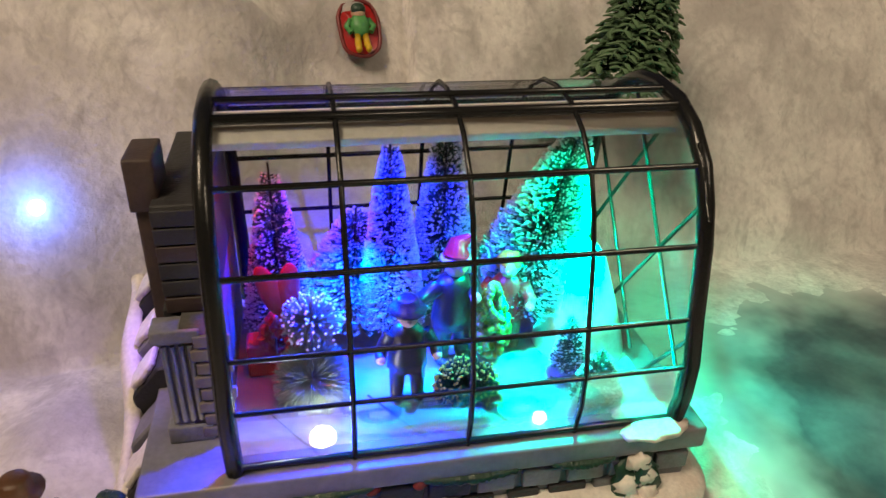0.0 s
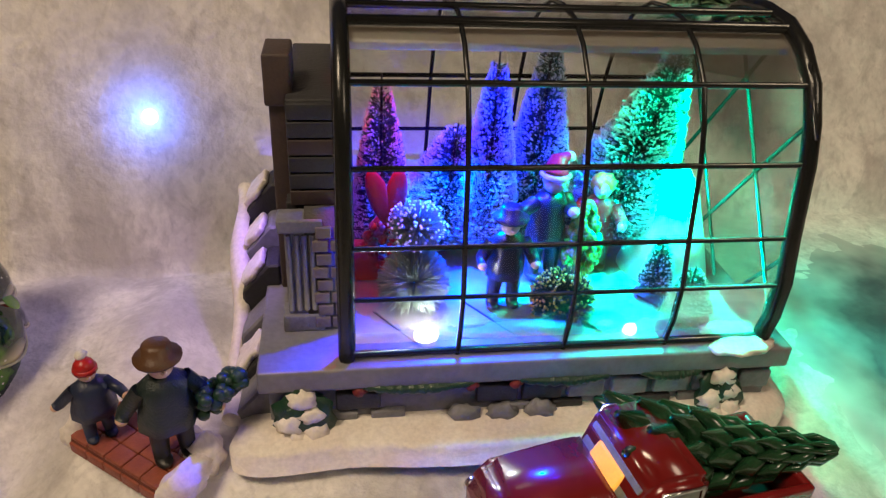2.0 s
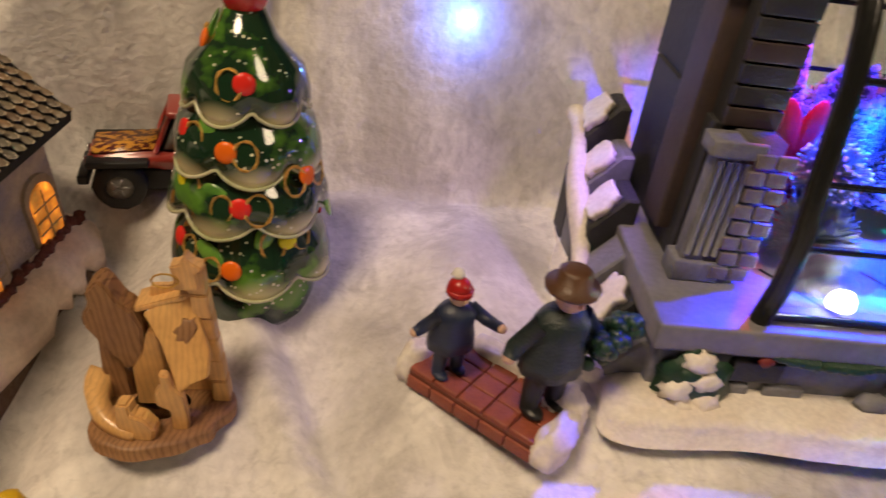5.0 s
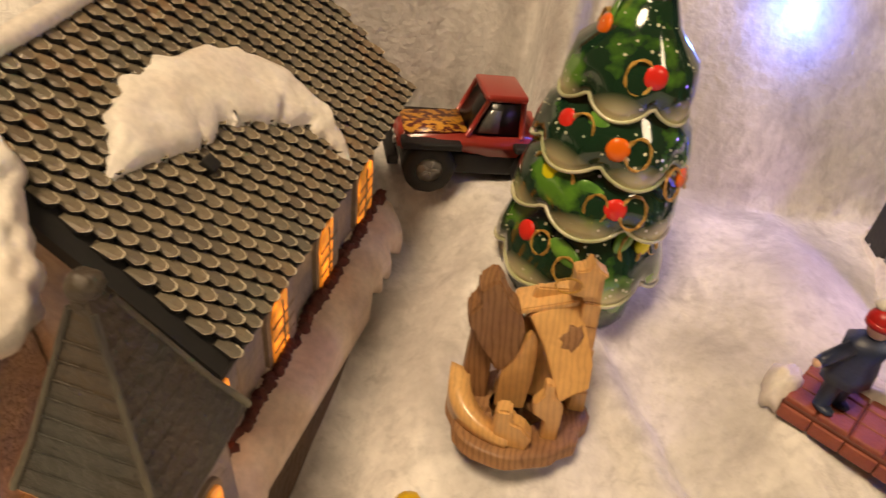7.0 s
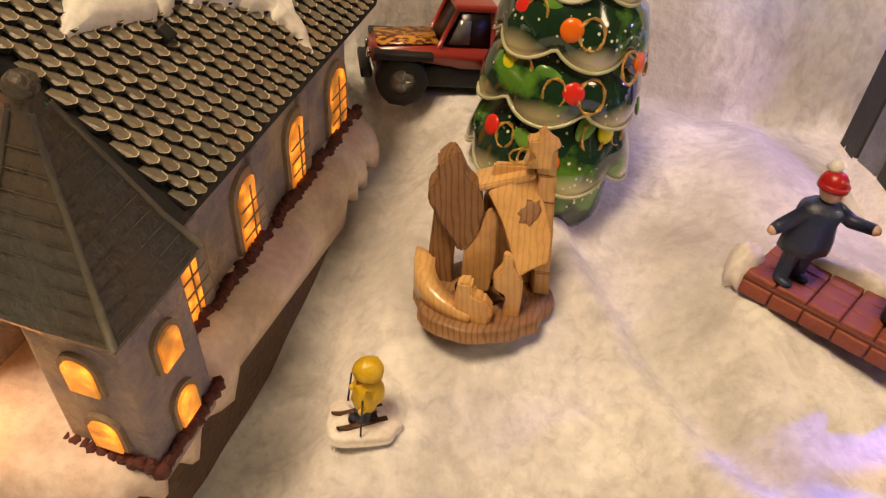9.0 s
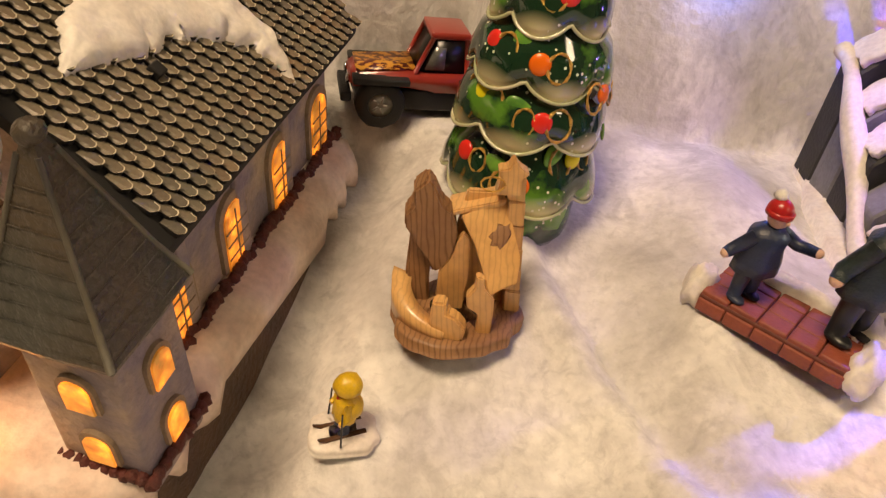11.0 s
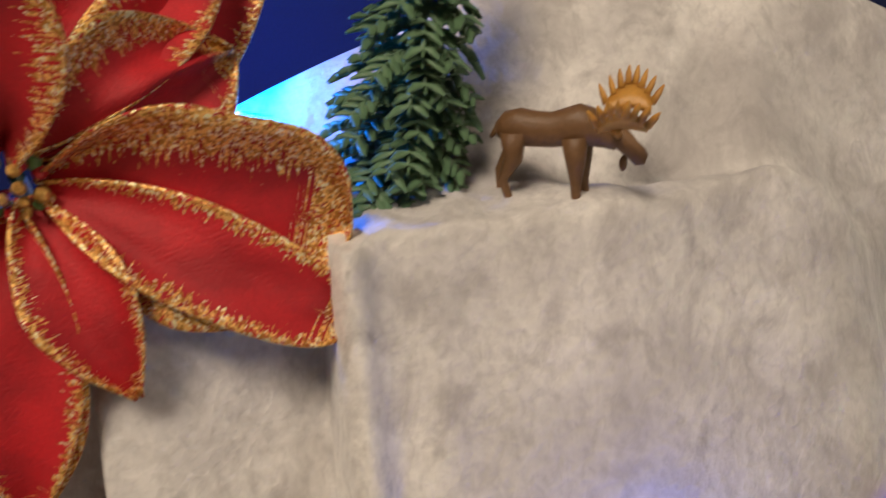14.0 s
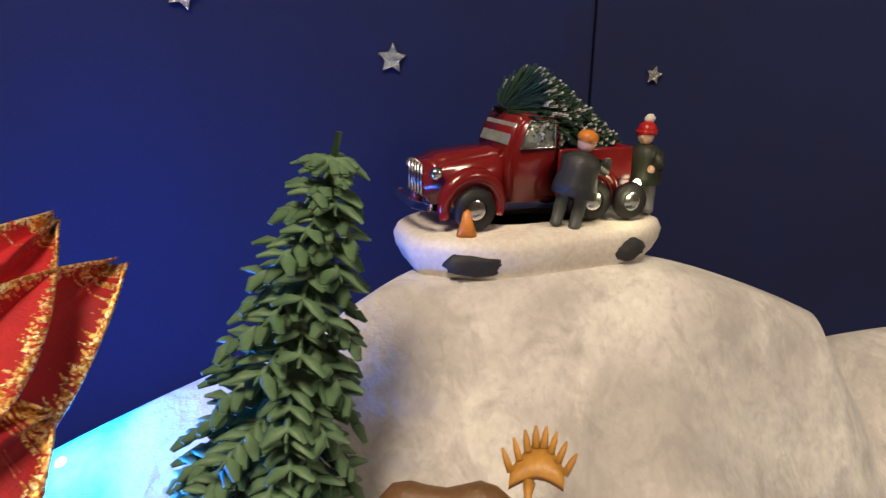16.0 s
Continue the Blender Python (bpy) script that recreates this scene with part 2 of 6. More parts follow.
def add_prism(bm, outline, y0, y1, mi=0):
    """An outline of (x, z) points pushed along y."""
    a, b = [bm.verts.new((x, y0, z)) for x, z in outline], [bm.verts.new((x, y1, z)) for x, z in outline]
    n = len(a)
    fs = [bm.faces.new(a), bm.faces.new(b[::-1])] + [bm.faces.new((a[i], b[i], b[(i + 1) % n], a[(i + 1) % n])) for i in range(n)]
    for f in fs:
        f.material_index = mi
    bmesh.ops.recalc_face_normals(bm, faces=fs)
    return fs


def add_slab(bm, outline, z0, z1, mi=0, round_top=0.0):
    """An outline of (x, y) points raised from z0 to z1, with a rounded upper edge."""
    n = len(outline)
    cx, cy = sum(p[0] for p in outline) / n, sum(p[1] for p in outline) / n
    levels = [(1.0, z0), (1.0, z1 - round_top)] + ([(1 - 0.3 * round_top / 0.02, z1 - 0.3 * round_top), (1 - 1.2 * round_top / 0.02, z1), (0.86 - 1.2 * round_top / 0.02, z1 + 0.0002), (0.4, z1 + 0.0003)] if round_top else [])
    if not round_top:
        levels[1] = (1.0, z1)
    rows = [[bm.verts.new((cx + (x - cx) * k, cy + (y - cy) * k, z)) for x, y in outline] for k, z in levels]
    skin(bm, rows, mi)
    bm.faces.new(rows[0][::-1]).material_index = mi
    bm.faces.new(rows[-1]).material_index = mi


def blob_outline(rx, ry, n=40, rough=0.06, seed=0, square=2.6):
    pts = []
    for i in range(n):
        a = 2 * math.pi * i / n
        c, s = math.cos(a), math.sin(a)
        k = 1 + rough * noise.noise(Vector((2.2 * c, 2.2 * s, seed * 1.7)))
        pts.append((math.copysign(abs(c) ** (2 / square), c) * rx * k, math.copysign(abs(s) ** (2 / square), s) * ry * k))
    return pts


def step01(a, b, x):
    u = min(1, max(0, (x - a) / (b - a)))
    return u * u * (3 - 2 * u)


def turn(rx=0, ry=0, rz=0):
    return Euler([radians(a) for a in (rx, ry, rz)]).to_matrix()


# ---- the snow cloth: one sheet from the table's front edge up the slope to the hill ----
def ground(x, y):
    left = step01(-0.125, -0.165, x)
    low = -0.023 + (0.40 if y < -0.012 else 0.27) * (y + 0.012)
    low = max(low, -0.041 + 0.03 * (y + 0.07)) if y < 0 else min(low, 0.004)
    low -= 0.006 * step01(0.045, 0.020, y)
    z = left * low + (1 - left) * (-0.001 - 0.016 * step01(0.03, -0.06, y))
    # a hollow where the church is bedded, and the raised edge of the upper cloth
    z -= 0.016 * step01(-0.226 + 0.17 * y, -0.250 + 0.17 * y, x) * step01(0.085, 0.066, y)
    lip = -0.1665 - 0.50 * y
    z += 0.0062 * step01(lip + 0.006, lip - 0.003, x) * step01(0.055, 0.030, y) * step01(-0.20, -0.10, y)
    # soft folds and a raised cushion between the houses
    z += 0.010 * math.exp(-((x + 0.115) / 0.022) ** 2 - ((y - 0.06) / 0.04) ** 2)
    z += 0.0028 * noise.noise(Vector((x * 22, y * 22, 0.3))) + 0.0012 * noise.noise(Vector((x * 60, y * 60, 4)))
    z += 0.0040 * math.exp(-((x - lip + 0.007) / 0.007) ** 2) * step01(0.055, 0.02, y)
    # the foot of the slope and the wall behind
    foot = 0.098 + 0.012 * step01(-0.16, -0.06, x) + 0.045 * step01(0.02, 0.2, x)
    # a round bolster of cloth, its edge running out to the side near the floor, and two upright grooves
    edge = -0.272 - 2.2 * max(0.0, 0.110 - y)
    foot += 0.062 * step01(edge + 0.001, edge - 0.011, x)
    foot -= 0.015 * math.exp(-((x - edge - 0.009) / 0.011) ** 2) * step01(0.140, 0.110, y)
    groove = min(1.0, max(0.0, (x - edge - 0.012) / (-0.2265 - edge)))
    foot += 0.026 * groove ** 1.3 * step01(-0.2075, -0.2140, x) - 0.010 * math.exp(-((x + 0.2030) / 0.0055) ** 2)
    foot += 0.006 * math.exp(-((x + 0.1925) / 0.0040) ** 2) * step01(0.150, 0.118, y)
    foot += 0.006 * noise.noise(Vector((x * 18, 1.7, 2)))
    run = 0.068 + 0.06 * step01(-0.05, 0.06, x)
    top = 0.172 - 0.05 * step01(-0.07, 0.0, x)
    u = min(1.0, max(0.0, (y - foot) / run))
    rise = (u ** 0.72) * (1 - 0.25 * u * (1 - u)) if u > 0 else 0
    z += (top - z) * rise if u > 0 else 0
    z += 0.0035 * rise * (noise.noise(Vector((x * 40, y * 14, 7))) + 0.5 * noise.noise(Vector((x * 90, y * 40, 9))))
    # the hill that carries the pick-up, and lower humps beside it
    crest = 0.224 - 0.98 * max(0.0, -0.130 - x) ** 1.5 - 0.8 * max(0.0, x + 0.055) ** 1.35 - 1.2 * max(0.0, x - 0.018)
    crest = max(crest, 0.176 + 0.006 * math.sin(x * 17) if x > 0.05 else 0.12)
    up = step01(0.190, 0.248, y) if x < 0.05 else step01(0.15, 0.27, y)
    z += (crest - z) * up
    z -= 0.0075 * math.exp(-((y - 0.195) / 0.008) ** 2) * step01(-0.150, -0.125, x) * step01(-0.045, -0.070, x)
    z -= 0.0040 * math.exp(-((x + 0.080 - 0.45 * (y - 0.215)) / 0.009) ** 2) * step01(0.196, 0.212, y) * step01(0.248, 0.228, y)
    z -= (0.040 + 0.05 * step01(-0.12, -0.18, x)) * step01(0.262 - 0.03 * step01(-0.12, -0.17, x), 0.312, y)
    return z


def snow_cloth():
    def axis(lo, mid0, mid1, hi, fine, coarse):
        a, x = [], lo
        while x < hi:
            a.append(x)
            x += fine if mid0 <= x < mid1 else coarse
        return a + [hi]

    xs, ys = axis(-0.9, -0.34, 0.2, 0.9, 0.0020, 0.02), axis(-0.75, -0.12, 0.31, 0.312, 0.0020, 0.02)
    bm = bmesh.new()
    rows = [[bm.verts.new((x, y, ground(x, y))) for x in xs] for y in ys]
    skin(bm, rows, closed=False)
    bmesh.ops.recalc_face_normals(bm, faces=bm.faces)
    ob = part("ground", bm, SNOW)
    tagged(ob, "white fluffy polyester snow cloth draped over slope and hill", "snow cloth", kind="structure")


snow_cloth()

bm = bmesh.new()
add_box(bm, (-0.541, 0.326, 0.3), (0.998, 0.012, 0.9), bevel=0.002)
bp = part("backdrop_left", bm, BACKCLOTH, smooth=False)
tagged(bp, "deep blue felt panel behind the snow hill", "backdrop", kind="structure")
bm = bmesh.new()
add_box(bm, (0.459, 0.329, 0.3), (0.998, 0.012, 0.9), bevel=0.002)
bp = part("backdrop_right", bm, BACKCLOTH, smooth=False)
tagged(bp, "deep blue felt panel with a dark seam at its edge", "backdrop", kind="structure")
bm = bmesh.new()
add_box(bm, (0, -0.3, -0.15), (1.9, 1.3, 0.06), bevel=0.004)
tagged(part("table", bm, WOOD_DARK), "dark wooden table top under the snow cloth", "table", kind="structure")
for nm, c, s in (("wall_south", (0, -2.6, 0.4), (4.4, 0.1, 2.8)), ("wall_west", (-2.2, -0.8, 0.4), (0.1, 3.5, 2.8)), ("wall_east", (2.2, -0.8, 0.4), (0.1, 3.5, 2.8)),
                 ("wall_north", (0, 1.0, 0.4), (4.4, 0.1, 2.8)), ("ceiling", (0, -0.8, 1.85), (4.5, 3.7, 0.1)), ("floor", (0, -0.8, -1.05), (4.5, 3.7, 0.1))):
    bm = bmesh.new()
    add_box(bm, c, s)
    tagged(part(nm, bm, ROOM_WALL, smooth=False), "plain warm painted room surface", "room shell", kind="structure")

# ---- greenhouse ----
DULL_RED = mat("dull_red_paint", (0.20, 0.018, 0.015), 0.6, scale=300, bump=0.5)
GX = (-0.0390, -0.0010, 0.0370, 0.0750, 0.1125)
HOOP = ((-0.002, 0.031), (-0.0045, 0.044), (-0.0045, 0.058), (-0.001, 0.0735), (0.0035, 0.0988), (0.0075, 0.111), (0.0135, 0.1222), (0.024, 0.1315), (0.036, 0.1368), (0.050, 0.1382))
RIDGE_Y = 0.050


def hoop_full():
    front = list(HOOP)
    back = [(2 * RIDGE_Y - y, z) for y, z in front[-2::-1]]
    return front + back


def greenhouse():
    gh = thing("greenhouse", pose(0, 0, 0), "miniature barrel-roofed greenhouse with black frame, lit inside by coloured lights", "model greenhouse")
    bm = bmesh.new()
    add_box(bm, (0.027, 0.044, 0.0265), (0.192, 0.104, 0.009), bevel=0.0012)
    part("floor_slab", bm, FLOOR_GH, gh, "grey painted slab floor")
    bm = bmesh.new()
    add_box(bm, (0.027, 0.045, 0.0105), (0.186, 0.098, 0.0225), bevel=0.0015)
    part("plinth", bm, GREY_STONE, gh, "grey stone plinth")
    random.seed(4)
    for i in range(11):
        for r in range(2):
            if random.random() < 0.3:
                continue
            bm = bmesh.new()
            w = random.uniform(0.011, 0.016)
            add_box(bm, (-0.058 + i * 0.0165 + r * 0.006, -0.0045, 0.006 + r * 0.009), (w, 0.0035, 0.0075), bevel=0.0008)
            part("plinth_stone", bm, GREY_STONE if random.random() < 0.6 else DARK_STONE, gh)
    bm = bmesh.new()
    n = 90
    o = [((x + 0.026), y + 0.042) for x, y in blob_outline(0.108, 0.064, n, 0.11, 3, 5)]
    add_slab(bm, o, -0.004, 0.0068, round_top=0.0030)
    part("snow_base", bm, RESIN_SNOW, gh, "cream resin snow apron")
    # frame
    full = hoop_full()
    for i, x in enumerate(GX):
        bm = bmesh.new()
        edge = i in (0, 4)
        add_tube(bm, [(x, y, z) for y, z in full], 0.0029 if edge else 0.0009, 8)
        part("hoop", bm, BLACK, gh)
    for y, z, r in ((-0.002, 0.0325, 0.0012), (-0.0045, 0.0565, 0.0008), (-0.001, 0.0735, 0.0009), (0.0035, 0.0988, 0.0010), (0.0135, 0.1222, 0.0011), (0.033, 0.1358, 0.0017), (0.044, 0.1382, 0.0013),
                    (0.0965, 0.0988, 0.001), (0.0865, 0.1222, 0.001), (0.102, 0.0325, 0.0012), (0.101, 0.0735, 0.0009)):
        bm = bmesh.new()
        add_tube(bm, [(GX[0], y, z), (GX[4], y, z)], r, 8)
        part("rail", bm, BLACK, gh)
    # panes
    rowsets = (0, 2, 3, 4, 6, 8)
    for i in range(4):
        for a, b in zip(rowsets, rowsets[1:]):
            for back in (False, True):
                bm = bmesh.new()
                prof = HOOP[a:b + 1]
                rows = [[bm.verts.new((x, (2 * RIDGE_Y - y - 0.0005) if back else y + 0.0005, z)) for x in (GX[i] + 0.001, GX[i + 1] - 0.001)] for y, z in prof]
                skin(bm, rows, closed=False)
                p = part("pane", bm, PANE, gh)
    # lattice on the end wall, with its pane
    x = GX[4] - 0.001
    bm = bmesh.new()
    bm.faces.new([bm.verts.new((x, y, z)) for y, z in full])
    p = part("end_pane", bm, PANE, gh)
    for s in (1, -1):
        for k in range(-1, 3):
            y0, z0 = 0.028 + s * k * 0.044, 0.085
            pts = []
            for q in range(-30, 31):
                y, z = y0 + s * q * 0.0022, z0 + q * 0.0029
                w = 0.054 * math.sqrt(max(0, 1 - max(0, (z - 0.075) / 0.066) ** 2.4))
                if 0.033 < z < 0.139 and abs(y - RIDGE_Y) < w:
                    pts.append((x, y, z))
            if len(pts) > 2:
                bm = bmesh.new()
                add_tube(bm, [pts[0], pts[-1]], 0.0008, 6)
                part("lattice_bar", bm, BLACK, gh)
    # strip under the ridge that carries the lamps
    bm = bmesh.new()
    add_box(bm, (0.0365, 0.036, 0.1315), (0.148, 0.016, 0.003), turn(18), bevel=0.0006)
    part("lamp_strip", bm, WHITE, gh, "pale strip that carries four small lamps")
    for xx, m in ((-0.0213, LIGHT_RED), (0.0163, LIGHT_BLUE), (0.055, LIGHT_WHITE), (0.0941, LIGHT_GREEN)):
        bm = bmesh.new()
        add_ball(bm, (xx, 0.0329, 0.1288), (0.0019, 0.0019, 0.0016))
        part("led", bm, m, gh)
    for xx, yy, r, m in ((-0.0109, 0.0075, 0.0045, LIGHT_WHITE), (0.0645, 0.0052, 0.0026, LIGHT_WHITE)):
        bm = bmesh.new()
        add_ball(bm, (xx, yy, 0.0325), (r, r * 0.8, r), rough=0.1)
        part("footlight", bm, m, gh)
    # brick end wall with pilaster, lean-to roof and chimney
    bm = bmesh.new()
    add_box(bm, (-0.0465, 0.055, 0.0535), (0.011, 0.080, 0.046))
    wall = part("brick_wall", bm, MORTAR, gh)
    bm = bmesh.new()
    add_box(bm, (-0.0485, 0.058, 0.0945), (0.016, 0.066, 0.037), bevel=0.001)
    roof = part("side_roof", bm, DARK_STONE, gh, "dark boarded upper wall")
    for k in range(6):
        bm = bmesh.new()
        add_box(bm, (-0.0485, 0.0242, 0.0795 + k * 0.0060), (0.0155, 0.0022, 0.0053), bevel=0.0004)
        part("board", bm, WOOD_DARK if k % 3 == 0 else DARK_STONE, roof)
    bm = bmesh.new()
    add_box(bm, (-0.0588, 0.040, 0.076), (0.0065, 0.016, 0.076), bevel=0.001)
    add_box(bm, (-0.0588, 0.040, 0.117), (0.0088, 0.019, 0.017), bevel=0.001)
    part("chimney", bm, mat("sooty_chimney_paint", (0.07, 0.045, 0.035), 0.6, spots=(0.04, 0.03, 0.03), scale=150, bump=0.5), gh, "dark brown chimney with a wider cap")
    bm = bmesh.new()
    add_box(bm, (-0.0535, 0.0185, 0.0345), (0.0145, 0.009, 0.007), bevel=0.0008)
    pil = part("pilaster", bm, GREY_STONE, gh, "fluted grey pilaster")
    bm = bmesh.new()
    add_box(bm, (-0.0535, 0.0185, 0.0545), (0.0105, 0.006, 0.034), bevel=0.0008)
    part("shaft", bm, GREY_STONE, pil)
    for k in range(4):
        bm = bmesh.new()
        add_tube(bm, [(-0.0574 + k * 0.0026, 0.0150, 0.04), (-0.0574 + k * 0.0026, 0.0150, 0.070)], 0.0009, 6)
        part("flute", bm, GREY_STONE, pil)
    bm = bmesh.new()
    add_box(bm, (-0.0535, 0.0185, 0.0735), (0.0150, 0.009, 0.005), bevel=0.0008)
    part("capital", bm, GREY_STONE, pil)
    bm = bmesh.new()
    add_box(bm, (-0.056, 0.055, 0.054), (0.004, 0.06, 0.046), bevel=0.0006)
    part("side_door", bm, DARK_STONE, gh)
    # stone wall beside the house, climbing to the back in steps, with plates of snow on its sloping face and a snow rim outside
    for k, (ya, yb, top) in enumerate(((0.000, 0.014, 0.018), (0.0145, 0.030, 0.022), (0.0305, 0.044, 0.029), (0.0445, 0.060, 0.040), (0.0605, 0.076, 0.048), (0.0765, 0.092, 0.059))):
        bm = bmesh.new()
        add_prism(bm, [(-0.0785, 0.002), (-0.0785, top - 0.012), (-0.0680, top), (-0.0635, top), (-0.0635, 0.002)], ya, yb)
        bmesh.ops.bevel(bm, geom=bm.edges[:], offset=0.0008, segments=1, affect="EDGES")
        stone = part("side_wall_stone", bm, DARK_STONE if k % 2 else GREY_STONE, gh, "dark stepped stone block", smooth=False)
        if k in (1, 3, 4, 5):
            bm = bmesh.new()
            add_slab(bm, blob_outline(0.0066, 0.0070, 40, 0.42, 20 + k, 3.4), -0.0010, 0.0012, round_top=0.0005)
            bmesh.ops.recalc_face_normals(bm, faces=bm.faces)
            bm.transform(Matrix.Translation((-0.0742, (ya + yb) / 2, top - 0.0050)) @ Matrix.Rotation(radians(-49), 4, "Y"))
            part("snow_patch", bm, RESIN_SNOW, stone, "plate of painted snow on the stone")
    bm = bmesh.new()
    add_tube(bm, [(-0.0800 + 0.0008 * math.sin(k * 1.1), 0.0066 * k, 0.004 + 0.046 * step01(0.012, 0.095, 0.0066 * k)) for k in range(15)], [0.0034 + 0.0008 * math.sin(k * 0.9) for k in range(15)], 10)
    part("snow_rim", bm, RESIN_SNOW, gh, "rounded cream snow rim")
    for r in range(8):
        for c in range(2):
            bm = bmesh.new()
            add_box(bm, (-0.0440 + (c - 0.5) * 0.006 + (r % 2) * 0.0012, 0.0142, 0.035 + r * 0.0052), (0.0052, 0.0016, 0.0041), bevel=0.0004)
            part("brick", bm, BRICK_GREY, wall)
    # snowy bushes, garlands and a snow cap on the plinth
    for x, s in ((-0.0545, 1.0), (0.0985, 0.9)):
        bm = bmesh.new()
        add_ball(bm, (x, -0.007, 0.0105), (0.0095 * s, 0.005, 0.0115), rough=0.6, seed=x * 90, seg=18, rings=12)
        bush = part("bush", bm, DARK_GREEN, gh, "dark bush with snow on it")
        for k in range(5):
            bm = bmesh.new()
            add_ball(bm, (x + (-0.003, 0.004, -0.0045, 0.003, 0)[k] * s, -0.0115 + 0.0008 * k, (0.004, 0.006, 0.010, 0.013, 0.019)[k]), (0.0050 * s, 0.0034, 0.0040), rough=0.45, seed=k, seg=14, rings=9)
            part("snow_clump", bm, RESIN_SNOW, bush)
    for x0, x1, reds in ((-0.034, 0.005, 2), (0.021, 0.055, 1), (0.066, 0.090, 0)):
        bm = bmesh.new()
        random.seed(x0)
        u = [k / 40 for k in range(41)]
        add_tube(bm, [(x0 + (x1 - x0) * q, -0.0062, 0.0222 - 0.0012 * math.sin(math.pi * q)) for q in u],
                 [0.0016 + (0.0022 * math.sin(math.pi * q) ** 0.6 if 0 < q < 1 else 0) + random.uniform(-0.0005, 0.0005) for q in u], 9, flat=0.6)
        g = part("garland", bm, DARK_GREEN, gh, "dark green garland along the plinth")
        for xx in (x0, x1)[:reds]:
            bm = bmesh.new()
            add_ball(bm, (xx - 0.001, -0.0075, 0.0205), (0.0024, 0.0012, 0.0018), rough=0.5, seg=10, rings=7)
            part("red_bow", bm, DULL_RED, g)
    bm = bmesh.new()
    add_ball(bm, (0.1035, -0.006, 0.0315), (0.0125, 0.0055, 0.0022), turn(0, 0, 4), rough=0.3, seg=24, rings=10)
    part("snow_cap", bm, RESIN_SNOW, gh)
    for k in range(4):
        bm = bmesh.new()
        add_box(bm, (-0.02 + 0.035 * k, 0.012 + 0.004 * (k % 2), 0.0312), (0.0006, 0.03, 0.0006), turn(0, 0, 35))
        part("floor_joint", bm, DARK_STONE, gh)
    for k in range(3):
        bm = bmesh.new()
        add_ball(bm, (0.002 + 0.014 * k, -0.0075, 0.0075), (0.006, 0.003, 0.004), rough=0.5, seed=k + 7)
        part("rubble_stone", bm, GREY_STONE, gh)


greenhouse()
for nm, xx, yy, power, colour in (("greenhouse_red_lamp", -0.0213, 0.040, 0.35, (1, 0.05, 0.06)), ("greenhouse_blue_lamp", 0.0163, 0.036, 7.0, (0.005, 0.01, 1)), ("greenhouse_white_lamp", 0.055, 0.034, 0.10, (1, 0.9, 0.7)),
                                  ("greenhouse_green_lamp", 0.0941, 0.034, 5.5, (0.0, 1, 0.45))):
    lamp(nm, "SPOT", (xx, yy, 0.1265), power, colour, 0.002, (xx + (0.004 if "green_" in nm else -0.004), yy + 0.012, 0.03), 118)
lamp("footlight_white_lamp", "POINT", (-0.0109, 0.012, 0.040), 0.05, (1, 0.96, 0.85), 0.003)
# two added fills without bulbs, hung mid-house to deepen the green and blue
lamp("greenhouse_green_fill_lamp", "SPOT", (0.086, 0.040, 0.085), 4.0, (0.0, 1, 0.66), 0.003, (0.094, 0.030, 0.03), 150)
lamp("greenhouse_blue_fill_lamp", "SPOT", (0.004, 0.045, 0.085), 6.5, (0.0, 0.05, 1), 0.003, (0.006, 0.035, 0.03), 150)
# unseen source without a bulb, added for the violet glow on wall and snow
lamp("side_violet_glow_lamp", "SPOT", (-0.063, 0.052, 0.075), 0.11, (0.34, 0.18, 1), 0.003, (-0.12, 0.045, 0.0), 110)


def bottle_brush(name, m, height, radius, label, green=BRISTLE, tips=0.5, count=1500, lean=0.0, seed=1, stub=0.08, group="bottle brush trees"):
    """A bottle-brush fir: a twisted wire stem, thin bristles that shorten upwards, frosted tips."""
    random.seed(seed)
    t = thing(name, m, label, "model tree", group)
    bm = bmesh.new()
    add_tube(bm, [(0, 0, 0), (lean * 0.5, 0, height * 0.5), (lean, 0, height)], [0.0011, 0.0009, 0.0004], 6)
    part("stem", bm, WIRE, t)
    bm, bt = bmesh.new(), bmesh.new()
    count = int(count * 1.6)
    for i in range(count):
        u = (i + random.random()) / count
        u = 1 - math.sqrt(1 - u * 0.995)
        z = height * (stub + (1 - stub) * u)
        a = random.uniform(0, 2 * math.pi)
        r = (radius * (1 - u) ** 0.78 + 0.0010) * random.uniform(0.92, 1.06)
        cx = lean * z / height
        d = Vector((math.cos(a), math.sin(a), random.uniform(0.25, 0.6)))
        p0, p1 = Vector((cx, 0, z)), Vector((cx, 0, z)) + d * r
        w = Vector((-math.sin(a), math.cos(a), 0)) * 0.00030
        up = Vector((0, 0, 0.00030))
        p0 = p0 + d * r * 0.12
        bm.faces.new([bm.verts.new(v) for v in (p0, p1 - w, p1 + w)])
        bm.faces.new([bm.verts.new(v) for v in (p0, p1 - up, p1 + up)])
        if random.random() < tips:
            q = p0 + d * r * random.uniform(0.66, 0.80)
            e = p1 + d * 0.0004
            for ww in (w * 1.7, up * 1.7):
                bt.faces.new([bt.verts.new(v) for v in (q - ww * 0.5, q + ww * 0.5, e + ww, e - ww)])
    part("bristles", bm, green, t)
    part("frost", bt, FROST, t, "white frosted tips")
    return t


